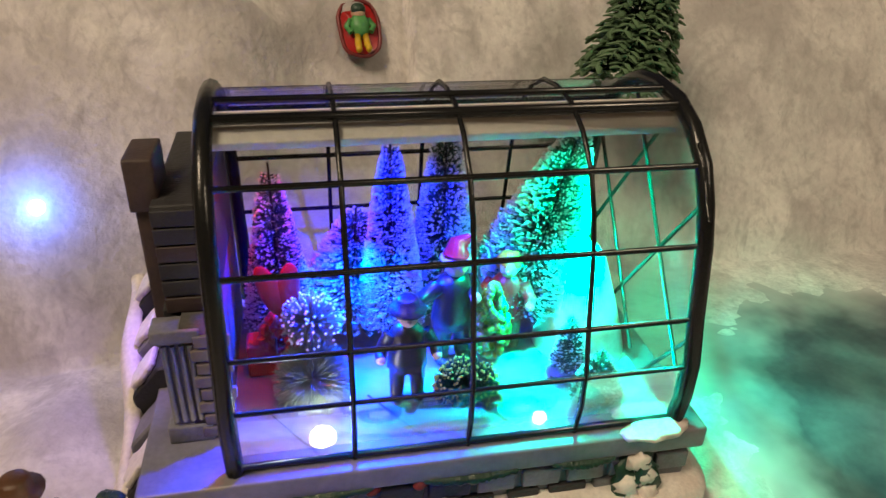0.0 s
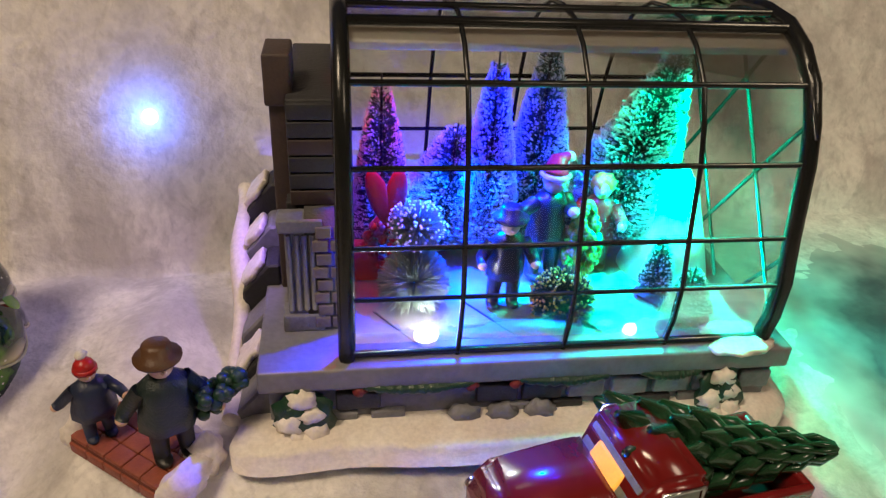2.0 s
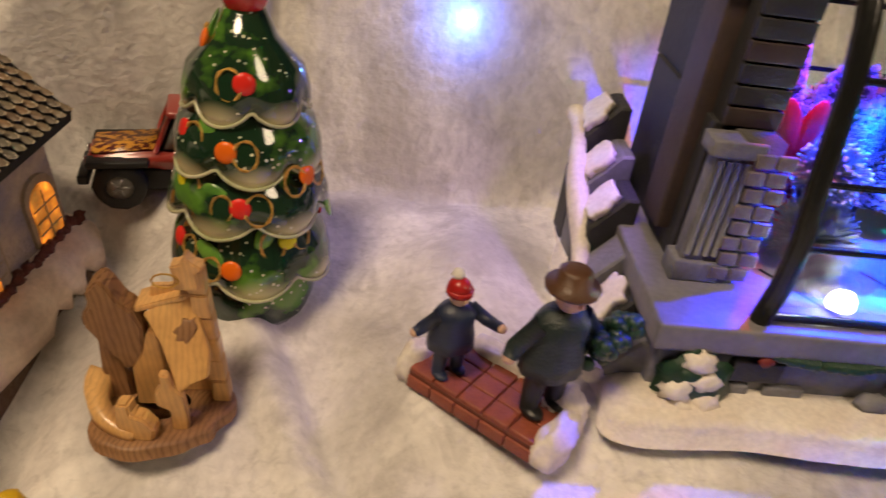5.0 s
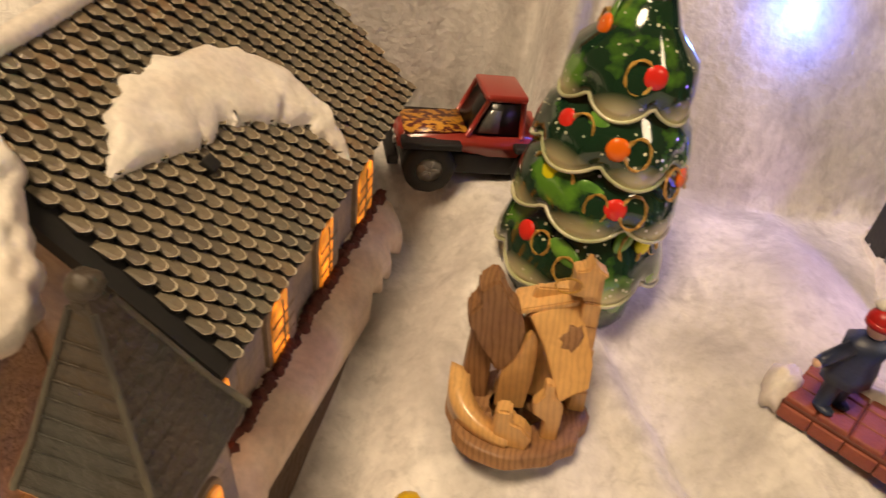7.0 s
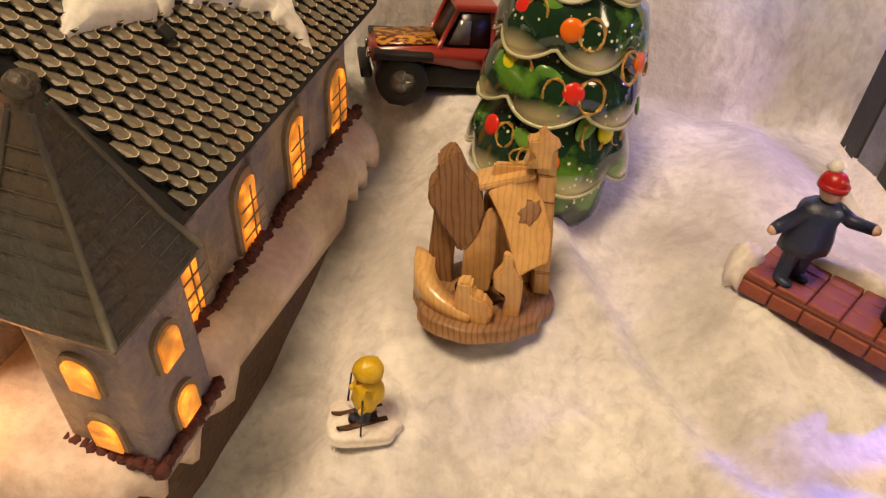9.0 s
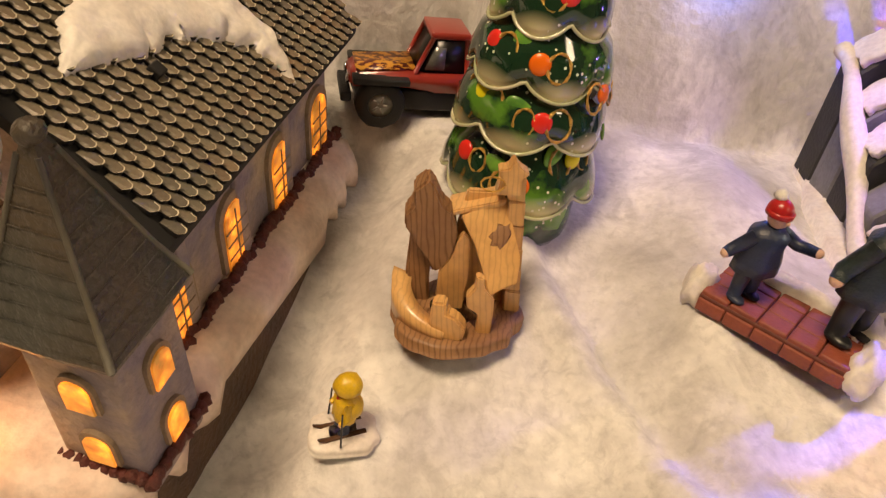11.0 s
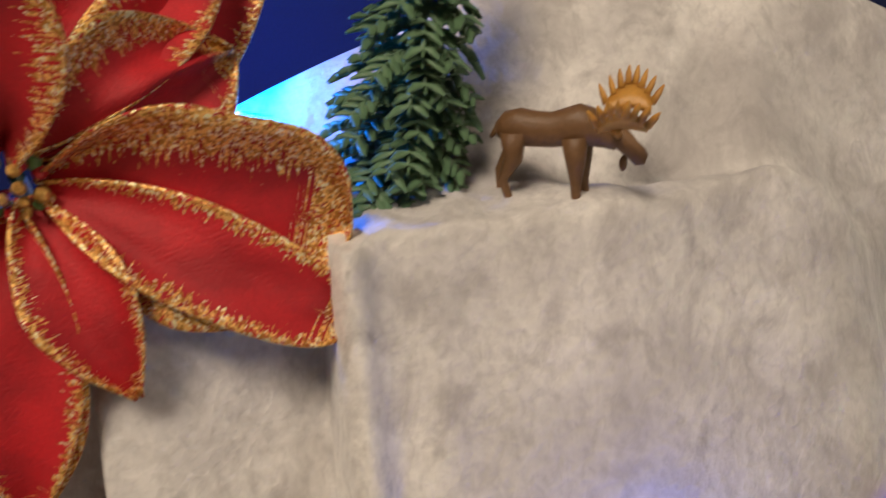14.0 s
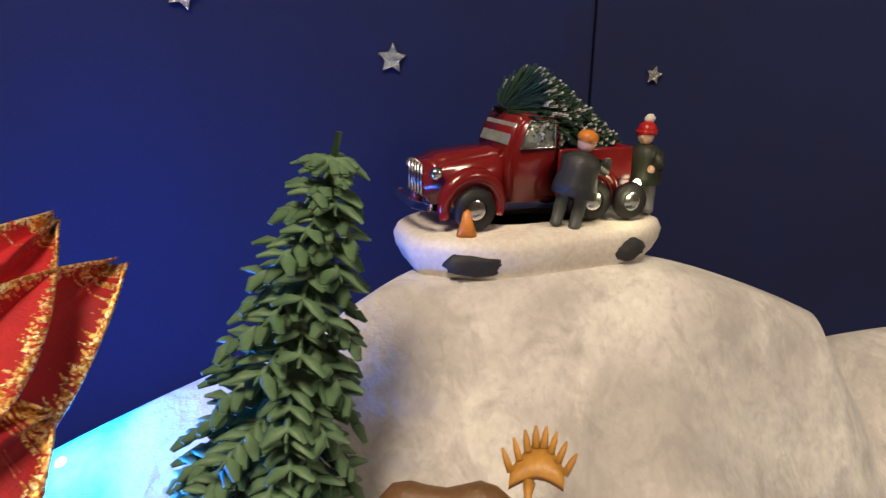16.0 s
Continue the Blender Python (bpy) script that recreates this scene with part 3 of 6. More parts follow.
for x, y, h, r, k, tips, cnt, ln in ((-0.0235, 0.066, 0.078, 0.0130, 1, 0.6, 1900, 0), (0.0195, 0.062, 0.088, 0.0125, 2, 1.0, 3000, 0.0), (0.0415, 0.070, 0.096, 0.0145, 3, 0.8, 3000, 0),
                                     (0.0740, 0.068, 0.090, 0.0235, 4, 0.9, 3800, 0.020), (0.0035, 0.072, 0.056, 0.0210, 5, 0.85, 2000, 0.004), (0.117, 0.068, 0.085, 0.014, 6, 0.3, 1400, 0)):
    if k == 6:
        x, y = 0.098, 0.08
    bottle_brush("brush_tree", pose(x, y, 0.031), h, r, "dark green bottle brush fir with frosted tips inside the greenhouse", tips=tips, count=cnt, lean=ln, seed=k)
bottle_brush("small_brush_tree", pose(0.086, 0.008, 0.031), 0.026, 0.0085, "small green bottle brush fir on the greenhouse floor", tips=0.35, count=700, seed=9)
bottle_brush("small_brush_tree", pose(0.0835, 0.03, 0.031), 0.026, 0.006, "small frosted green bottle brush fir on the greenhouse floor", tips=0.4, count=500, seed=10)


def tuft(name, m, radius, label, needle, count=700, seed=1, flatten=1.0, category="bush", tip=None):
    """A round bush of thin blades that stand out from its middle."""
    random.seed(seed)
    t = thing(name, m, label, category)
    bm, b2 = bmesh.new(), bmesh.new()
    for i in range(count):
        z = random.uniform(-0.5, 1)
        a = random.uniform(0, 2 * math.pi)
        s = math.sqrt(max(0, 1 - z * z))
        d = Vector((s * math.cos(a), s * math.sin(a), z * flatten))
        p, q = d * radius * 0.15, d * radius * random.uniform(0.85, 1.1)
        w = d.orthogonal().normalized() * 0.0004
        for k in range(2):
            bm.faces.new([bm.verts.new(v) for v in (p - w, p + w, q + w * 0.4, q - w * 0.4)])
            w = d.cross(w)
        if tip and random.random() < 0.28:
            add_ball(b2, q, 0.0005, seg=5, rings=4)
    part("needle_tuft", bm, needle, t)
    if tip:
        part("glitter", b2, tip, t)
    else:
        b2.free()
    return t


tuft("frosted_bush", pose(-0.013, 0.03, 0.040), 0.0135, "round frosted white and green bristle bush in the greenhouse", BRISTLE_TEAL, 1200, 2)
tuft("glitter_ball_bush", pose(0.0405, 0.016, 0.0395), 0.0115, "round green ball bush with gold glitter on the greenhouse floor", DARK_GREEN, 1500, 3, tip=GOLD)
tuft("holly_bush", pose(-0.012, 0.036, 0.060), 0.0105, "pale frosted bush with thick white needles", BRISTLE_TEAL, 620, 5, tip=FROST)


# ---- figurines: one plain mesh each ----
def figurine(name, m, label, height, coat, legs, hat, hat_kind="brim", arms=((0.5, -0.1, 0.0), (-0.5, -0.1, 0.0)), extra=None, skin_mat=SKIN, lean=0.0, stout=1.0):
    """A small resin figure facing -y: boots, legs, coat, arms, head and hat."""
    h = height
    bm = bmesh.new()
    for s in (-1, 1):
        add_ball(bm, (s * 0.09 * h, -0.03 * h, 0.03 * h), (0.06 * h, 0.09 * h, 0.035 * h), mi=1)
        add_tube(bm, [(s * 0.09 * h, 0, 0.03 * h), (s * 0.085 * h, 0, 0.2 * h), (s * 0.07 * h, 0, 0.42 * h)], [0.055 * h, 0.065 * h, 0.08 * h], 10, mi=1)
    top = Vector((0, -lean * h, 0.72 * h))
    w = stout
    add_lathe(bm, [(0.0, 0.30 * h), (0.17 * h * w, 0.32 * h), (0.165 * h * w, 0.42 * h), (0.14 * h * w, 0.55 * h), (0.15 * h * w, 0.66 * h), (0.10 * h, 0.73 * h), (0, 0.76 * h)], 16, mi=0,
              wave=lambda a, i: (1 - 0.22 * abs(math.sin(a)) + 0.05 * math.sin(5 * a), 0))
    for i, (ax, ay, az) in enumerate(arms):
        s = 1 if i == 0 else -1
        sh = Vector((s * 0.14 * h, 0, 0.66 * h))
        hand = sh + Vector((ax, ay, az)) * 0.36 * h
        el = (sh + hand) / 2 + Vector((s * 0.04 * h, 0.03 * h, -0.06 * h))
        add_tube(bm, [sh, el, hand], [0.06 * h, 0.055 * h, 0.045 * h], 9, mi=0)
        add_ball(bm, hand, 0.042 * h, mi=3, seg=10, rings=7)
    head = Vector((0, -0.02 * h - lean * h * 0.3, 0.83 * h))
    add_ball(bm, head, (0.085 * h, 0.09 * h, 0.10 * h), mi=3)
    add_ball(bm, head + Vector((0, -0.09 * h, -0.01 * h)), 0.02 * h, mi=3, seg=8, rings=6)
    if hat_kind == "brim":
        add_lathe(bm, [(0.0, 0.86 * h), (0.15 * h, 0.875 * h), (0.155 * h, 0.895 * h), (0.10 * h, 0.905 * h), (0.09 * h, 0.985 * h), (0.06 * h, 1.0 * h), (0, 1.0 * h)], 16, c=(head.x, head.y + 0.01 * h, 0), mi=2)
    elif hat_kind == "bobble":
        add_ball(bm, head + Vector((0, 0.02 * h, 0.055 * h)), (0.10 * h, 0.105 * h, 0.095 * h), mi=2)
        add_lathe(bm, [(0.085 * h, 0), (0.112 * h, 0.0), (0.112 * h, 0.04 * h), (0.085 * h, 0.045 * h)], 14, c=(head.x, head.y + 0.01 * h, 0.845 * h), mi=2)
        add_ball(bm, head + Vector((0, 0.06 * h, 0.165 * h)), 0.056 * h, mi=4, seg=10, rings=7, rough=0.3)
    elif hat_kind == "cap":
        add_ball(bm, head + Vector((0, 0.01 * h, 0.05 * h)), (0.10 * h, 0.11 * h, 0.075 * h), mi=2)
        add_ball(bm, head + Vector((0, -0.08 * h, 0.045 * h)), (0.08 * h, 0.06 * h, 0.02 * h), mi=2)
    elif hat_kind == "santa":
        add_lathe(bm, [(0.10 * h, 0), (0.12 * h, 0.02 * h), (0.10 * h, 0.045 * h)], 14, c=(head.x, head.y, 0.86 * h), mi=4)
        add_tube(bm, [head + Vector((0, 0, 0.06 * h)), head + Vector((0.03 * h, 0.02 * h, 0.15 * h)), head + Vector((0.12 * h, 0.03 * h, 0.17 * h))], [0.1 * h, 0.07 * h, 0.03 * h], 12, mi=2)
        add_ball(bm, head + Vector((0.14 * h, 0.03 * h, 0.155 * h)), 0.04 * h, mi=4, seg=9, rings=6)
    elif hat_kind == "hair":
        add_ball(bm, head + Vector((0, 0.025 * h, 0.04 * h)), (0.11 * h, 0.10 * h, 0.10 * h), mi=2, rough=0.3)
    if extra:
        extra(bm, h)
    ob = part(name, bm, [coat, legs, hat, skin_mat, WHITE])
    ob.matrix_world = m
    return tagged(ob, label, "figurine")


figurine("man_figurine", pose(0.0205, 0.026, 0.0312), "small resin man in black coat and black hat in the greenhouse", 0.043, COAT_BLACK, COAT_BLACK, COAT_BLACK, arms=((0.25, -0.3, -0.5), (-0.25, -0.3, -0.5)))
figurine("santa_figurine", pose(0.041, 0.046, 0.0312, 0, 0, 20), "small resin figure in dark coat and red santa hat", 0.052, COAT_BLACK, DARK_GREEN, RED, "santa", arms=((-0.4, -0.8, 0.1), (-0.8, -0.4, 0.1)))
figurine("child_figurine", pose(0.064, 0.052, 0.0312, 0, 0, -20), "small resin child with fair hair and pink coat holding a tree", 0.044, RED, BROWN, ORANGE, "hair", arms=((0.2, -0.7, -0.2), (-0.2, -0.7, -0.1)))


def leafy_clump(name, m, radii, label, material, n, leaf, seed, category):
    random.seed(seed)
    t = thing(name, m, label, category)
    bm = bmesh.new()
    for i in range(n):
        z = random.uniform(-1, 1)
        a = random.uniform(0, 6.283)
        s = math.sqrt(1 - z * z)
        p = Vector((s * math.cos(a) * radii[0] * (0.75 - 0.35 * z), s * math.sin(a) * radii[1] * (0.75 - 0.35 * z), (z + 1) * radii[2]))
        add_ball(bm, p, (leaf, leaf, leaf * 0.7), turn(random.uniform(0, 90), random.uniform(0, 90), 0), seg=6, rings=4)
    part("leaves", bm, material, t)
    return t


LEAF_GREEN = mat("bright_leaf_paint", (0.10, 0.22, 0.05), 0.4, spots=(0.35, 0.34, 0.06), scale=260, amount=0.7, bump=0.4)
leafy_clump("held_tree", pose(0.0555, 0.042, 0.034), (0.0085, 0.007, 0.016), "little green resin tree with berries held by the child", LEAF_GREEN, 170, 0.0017, 5, "model tree")
leafy_clump("poinsettia_pot", pose(-0.022, 0.05, 0.036), (0.011, 0.008, 0.011), "red flowering plant in the greenhouse corner", RED, 120, 0.0022, 6, "plant")
bm = bmesh.new()
for sx, a in ((0.0, 8), (-0.006, -18)):
    add_ball(bm, (sx, 0, 0.011), (0.0042, 0.0012, 0.0115), turn(0, a, 0))
ob = part("red_petal_ornament", bm, RED)
ob.matrix_world = pose(-0.0195, 0.044, 0.058)
tagged(ob, "pair of glossy red pointed petals above the plant", "ornament")
bm = bmesh.new()
add_lathe(bm, [(0.0, 0.0), (0.019, 0.0), (0.013, 0.02), (0.006, 0.040), (0.0, 0.048)], 20, wave=lambda a, i: (1 + 0.05 * math.sin(3 * a), 0))
ob = part("white_cone_ornament", bm, WHITE)
ob.matrix_world = pose(0.0955, 0.048, 0.0312)
tagged(ob, "plain white cone lit green in the greenhouse", "ornament")
bm = bmesh.new()
add_box(bm, (0, 0, 0.007), (0.011, 0.010, 0.014), bevel=0.001)
ob = part("red_planter", bm, RED)
ob.matrix_world = pose(-0.031, 0.05, 0.0312)
tagged(ob, "dull red planter box in the greenhouse corner", "planter")

# ---- blue lights in the snow ----
for nm, p, power, col in (("snow_light", (-0.122, 0.1225, 0.0708), 0.042, (0.03, 0.15, 1.0)), ("snow_light", (-0.234, 0.232, ground(-0.234, 0.232) - 0.0035), 0.42, (0.02, 0.20, 1.0))):
    t = thing(nm, pose(*p), "small bright blue lamp tucked into the snow", "lamp", "blue snow lamps")
    bm = bmesh.new()
    add_ball(bm, (0, 0, 0), 0.0034, seg=12, rings=8)
    part("bulb", bm, LIGHT_SKY, t)
    bm = bmesh.new()
    add_tube(bm, [(0, 0.003, 0), (0, 0.012, -0.003)], 0.002, 8)
    part("socket", bm, BLACK, t)
    lamp("snow_light_lamp", "POINT", (p[0], p[1] - 0.010, p[2] + (0.005 if p[2] < 0.1 else 0.013)), power, col, 0.003)


# ---- church ----
STUCCO = mat("church_stucco", (0.46, 0.35, 0.27), 0.7, spots=(0.20, 0.18, 0.25), scale=60, amount=0.8, bump=1.0, bump_scale=500)
# pale worn rim, its colour also carrying the shine along the lower arc
SHINGLE_EDGE = mat("worn_shingle_edge_with_highlight", (0.74, 0.66, 0.48), 0.25, spots=(0.26, 0.19, 0.11), scale=260, amount=0.9, bump=0.6, bump_scale=1100)
SHINGLE = mat("weathered_shingle", (0.19, 0.17, 0.12), 0.26, spots=(0.27, 0.15, 0.07), scale=45, amount=0.7, bump=0.6, bump_scale=1100)
nt_ = SHINGLE.node_tree
geo_ = nt_.nodes.new("ShaderNodeNewGeometry")
oi_ = nt_.nodes.new("ShaderNodeObjectInfo")
overlay(SHINGLE, node_math(nt_, "MULTIPLY", node_math(nt_, "FRACT", node_math(nt_, "ADD", geo_.outputs["Random Per Island"], oi_.outputs["Random"])), 0.55), (0.075, 0.068, 0.06))
# black of bed and block; on tile sides it paints the shade between shingles
ROOF_BLACK_GAP_SHADE = mat("black_roof_with_gap_shade", (0.010, 0.009, 0.008), 0.8, scale=200)
SLATE = mat("grey_spire_slate", (0.060, 0.060, 0.050), 0.40, spots=(0.10, 0.060, 0.03), scale=48, amount=0.45, bump=1.0, bump_scale=500)
HEDGE = mat("red_brown_hedge", (0.13, 0.03, 0.022), 0.7, spots=(0.05, 0.02, 0.015), scale=260, bump=1.0, bump_scale=900)
WARM_GLASS = mat("lit_window_glass", (0.8, 0.35, 0.05), 0.4, spots=(0.9, 0.55, 0.12), scale=160, amount=0.8, emit=(1.0, 0.26, 0.02), emit_power=1.6)
nt_ = WARM_GLASS.node_tree
vor_ = nt_.nodes.new("ShaderNodeTexNoise")
vor_.inputs["Scale"].default_value, vor_.inputs["Detail"].default_value = 190, 4
nt_.links.new([n for n in nt_.nodes if n.type == "TEX_COORD"][0].outputs["Object"], vor_.inputs["Vector"])
nt_.links.new(node_math(nt_, "MULTIPLY", node_math(nt_, "POWER", vor_.outputs["Fac"], 4.0), 9.0), nt_.nodes["Principled BSDF"].inputs["Emission Strength"])
HIP = mat("worn_hip_edge", (0.13, 0.115, 0.08), 0.55, spots=(0.09, 0.085, 0.07), scale=110, amount=0.9, bump=0.6)
FRAME_TAN = mat("window_surround", (0.34, 0.25, 0.17), 0.7, scale=200, bump=0.6)
CHURCH = pose(-0.2643, -0.0123, -0.0229, 7.56, 0, -9.72)


def arched(w, h, n=8):
    """Outline (x, z) of a round-headed opening."""
    return [(-w / 2, 0), (w / 2, 0), (w / 2, h - w / 2)] + [(w / 2 * math.cos(math.pi * k / n), h - w / 2 + w / 2 * math.sin(math.pi * k / n)) for k in range(1, n)] + [(-w / 2, h - w / 2)]


def church_window(parent, m, w=0.010, h=0.021, bars=3):
    bm = bmesh.new()
    add_prism(bm, arched(w * 1.35, h * 1.14), -0.0012, 0.0002)
    bm.transform(m)
    win = part("window", bm, FRAME_TAN, parent, smooth=False)
    bm = bmesh.new()
    add_prism(bm, arched(w, h), -0.0018, -0.0006)
    bm.transform(m)
    part("pane", bm, WARM_GLASS, win, "glowing orange window", smooth=False)
    if not bars:
        return
    for k in range(bars):
        bm = bmesh.new()
        add_box(bm, (0, -0.0019, h * (0.2 + 0.22 * k)), (w, 0.0005, 0.0004))
        bm.transform(m)
        part("glazing_bar", bm, FRAME_TAN, win)
    bm = bmesh.new()
    add_box(bm, (0, -0.0019, h * 0.45), (0.0004, 0.0005, h * 0.9))
    bm.transform(m)
    part("glazing_bar", bm, FRAME_TAN, win)


def church():
    ch = thing("church", CHURCH, "ceramic church with scalloped shingle roof, snow patches and glowing orange windows", "model church")
    y0, y1, hw, eave, ridge = -0.030, 0.085, 0.0526, 0.0540, 0.0985
    # rough rock base, and the snow ledge that slopes off the wall and hangs over it in scallops
    o = [(x - 0.050, y + 0.009) for x, y in blob_outline(0.0520, 0.083, 160, 0.03, 8, 7)]
    bm = bmesh.new()
    rows = [[bm.verts.new((-0.050 + (x + 0.050) * k * (1 + 0.012 * noise.noise(Vector((x * 160, y * 160, z * 200)))), 0.009 + (y - 0.009) * k, z)) for x, y in o]
            for k, z in ((1.02, -0.020), (1.015, -0.013), (0.995, -0.008), (0.985, -0.003), (0.97, 0.004))]
    skin(bm, rows)
    bm.faces.new(rows[-1])
    part("rock_base", bm, mat("dark_rock_paint", (0.10, 0.055, 0.035), 0.6, spots=(0.04, 0.03, 0.025), scale=120, bump=1.0, bump_scale=500), ch, "brown rock base")
    bm = bmesh.new()
    far, rows = 0.0, [[] for k in range(7)]
    for k, (x, y) in enumerate(o):
        x0, y0_ = o[k - 1]
        far += math.hypot(x - x0, y - y0_) if k else 0
        drip = 0.5 + 0.5 * math.sin(far * 480 + 1.4 * math.sin(far * 130)) + 0.35 * noise.noise(Vector((far * 90, 2, 0)))
        for row, (q, z) in zip(rows, ((0.83, 0.0088), (0.90, 0.0083), (0.965, 0.0066), (1.005, 0.0045 - 0.001 * drip), (1.022, 0.0015 - 0.003 * drip), (1.020, -0.0015 - 0.0060 * drip), (0.985, -0.0012 - 0.0058 * drip))):
            row.append(bm.verts.new((-0.050 + (x + 0.050) * (q + 0.040 * drip * (q > 1) - 0.012 * (q > 1)), 0.009 + (y - 0.009) * (1 + (q - 1) * 0.6), z)))
    skin(bm, rows)
    bm.faces.new(rows[0][::-1])
    bmesh.ops.recalc_face_normals(bm, faces=bm.faces)
    part("snow_ledge", bm, mat("grimy_snow_paint", (0.84, 0.70, 0.60), 0.5, spots=(0.58, 0.40, 0.31), scale=90, amount=0.6, bump=0.6), ch, "grimy painted snow ledge with hanging scallops")
    bm = bmesh.new()
    add_prism(bm, [(-0.0945, 0.0), (-0.0108, 0.0), (-0.0108, eave + 0.007), (-hw, ridge - 0.003), (-0.0945, eave + 0.007)], y0, y1 - 0.003)
    part("wall_block", bm, STUCCO, ch, smooth=False)
    # hedge along the foot of the wall
    bm = bmesh.new()
    random.seed(3)
    for k in range(50):
        add_ball(bm, (-0.0082 + random.uniform(-0.001, 0.001), y0 + 0.003 + k * 0.0023, 0.0085 + random.uniform(-0.0006, 0.001)), (0.0022, 0.0022, 0.0022), seg=7, rings=5, rough=0.5, seed=k)
    part("hedge", bm, HEDGE, ch, "red brown hedge along the wall foot")
    for k in range(4):
        church_window(ch, pose(-0.0106, -0.0205 + 0.0308 * k, 0.0100, 0, 0, 90), 0.0120, 0.022)
    # buttresses between the windows
    for k in range(3):
        bm = bmesh.new()
        add_box(bm, (-0.0100, -0.005 + 0.0308 * (k - 0.35), 0.022), (0.003, 0.005, 0.034), bevel=0.0006, taper=0.8)
        part("buttress", bm, STUCCO, ch)
    # roof beds and scalloped shingles
    slope = math.atan2(ridge - eave, hw - 0.0)
    length = math.hypot(ridge - eave, hw)
    for s in (1, -1):
        m = pose(0, 0, 0) if s == 1 else Matrix.Translation((-2 * hw, 0, 0)) @ Matrix.Diagonal((-1, 1, 1, 1))
        bm = bmesh.new()
        add_prism(bm, [(0.0, eave), (-hw, ridge), (-hw, ridge - 0.004), (-0.001, eave - 0.004)], y0 - 0.002, y1 + 0.001)
        bm.transform(m)
        bmesh.ops.recalc_face_normals(bm, faces=bm.faces)
        roof = part("roof", bm, ROOF_BLACK_GAP_SHADE, ch, "dark roof with rows of scalloped shingles", smooth=False)
        if s == -1:
            continue
        pitch, step = 0.0041, 0.0036
        nrow, ncol = int(length / step), int((y1 - y0) / pitch)
        rest = bmesh.new()
        made = 0

        def tile(bmx, mm):
            prof = [(-0.0011, 0.0040), (0.0011, 0.0040)] + [(0.00168 * math.cos(q), 0.0004 - 0.0021 * math.sin(q)) for q in (0, 0.45, 0.9, 1.35, 1.8, 2.25, 2.7, 3.14)]
            k = len(prof)
            lo = [bmx.verts.new(mm @ Vector((x, y, 0.0 if y > 0.003 else 0.0008))) for x, y in prof]
            hi = [bmx.verts.new(mm @ Vector((x * 0.95, y * 0.95 + 0.0001, 0.0006 if y > 0.003 else (0.0018 if y > -0.001 else 0.0025)))) for x, y in prof]
            inn = [bmx.verts.new(mm @ Vector((x * 0.83, y * 0.83 + 0.0001, 0.0008 if y > 0.003 else (0.0016 if y > -0.0008 else 0.0023)))) for x, y in prof]
            bmx.faces.new(inn[::-1])
            for i in range(k):
                j = (i + 1) % k
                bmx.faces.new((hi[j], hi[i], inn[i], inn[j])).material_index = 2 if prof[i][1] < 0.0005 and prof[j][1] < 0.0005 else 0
                # side faces painted black for the shade under each tile
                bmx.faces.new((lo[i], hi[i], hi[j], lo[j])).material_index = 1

        mesh = None
        for r in range(nrow):
            for c in range(ncol):
                y = y0 + 0.001 + (c + 0.5 + 0.5 * (r % 2)) * pitch
                if y > y1:
                    continue
                d = r * step + 0.001
                # local frame: x along the ridge, y up the slope, z out of the roof
                mm = Matrix.Translation((-d * math.cos(slope), y, eave + d * math.sin(slope))) @ Matrix(((0, -math.cos(slope), math.sin(slope), 0), (1, 0, 0, 0), (0, math.sin(slope), math.cos(slope), 0), (0, 0, 0, 1)))
                mm = mm @ pose(0, 0, 0, random.uniform(-3, 3), random.uniform(-4, 4), random.uniform(-5, 5))
                if made < 300 and r > 2 and y < 0.075:
                    if mesh is None:
                        tb = bmesh.new()
                        tile(tb, Matrix())
                        bmesh.ops.recalc_face_normals(tb, faces=tb.faces)
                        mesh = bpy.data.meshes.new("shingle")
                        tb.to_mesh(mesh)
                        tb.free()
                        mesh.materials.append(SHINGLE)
                        mesh.materials.append(ROOF_BLACK_GAP_SHADE)
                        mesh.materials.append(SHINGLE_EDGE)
                    ob = new("shingle", mesh)
                    ob.parent = roof
                    ob.matrix_local = mm
                    made += 1
                else:
                    tile(rest, mm)
        bmesh.ops.recalc_face_normals(rest, faces=rest.faces)
        tagged(part("shingles", rest, [SHINGLE, ROOF_BLACK_GAP_SHADE, SHINGLE_EDGE], roof, smooth=False), kind="stuff")

    # snow on the roof: a saddle-shaped patch, the ridge cap and the front verge
    def on_roof(d, y, lift=0.0):
        return Vector((-d * math.cos(slope) + lift * math.sin(slope), y, eave + d * math.sin(slope) + lift * math.cos(slope)))

    def patch(name, spine, label, high=0.004, seed=0):
        """Snow lying along a spine of (up the slope, along the ridge, half width)."""
        bm = bmesh.new()
        n = 44
        prev = None
        for i in range(n + 1):
            u = i / n * (len(spine) - 1)
            k = min(int(u), len(spine) - 2)
            f = u - k
            f2 = f * f * (3 - 2 * f)
            d, y, w = [spine[k][q] * (1 - f) + spine[k + 1][q] * f for q in (0, 1)] + [spine[k][2] * (1 - f2) + spine[k + 1][2] * f2]
            a, b = spine[max(k - 1, 0)], spine[min(k + 2, len(spine) - 1)]
            tan = Vector((b[0] - a[0], b[1] - a[1])).normalized()
            w *= (1 + 0.30 * noise.noise(Vector((u * 2.1, seed, 0)))) * min(1, 0.25 + 4 * min(i, n - i) / n) ** 0.6
            row = []
            for j in range(13):
                q = -1 + j / 6
                e = q * w * (1 + 0.22 * noise.noise(Vector((u * 3.3, math.copysign(3, q) + seed, 1))))
                lift = 0.0004 + high * max(0, 1 - abs(q) ** 3) ** 0.6 * min(1, w / 0.005) * (1 + 0.35 * noise.noise(Vector((u * 3, q * 2, seed))))
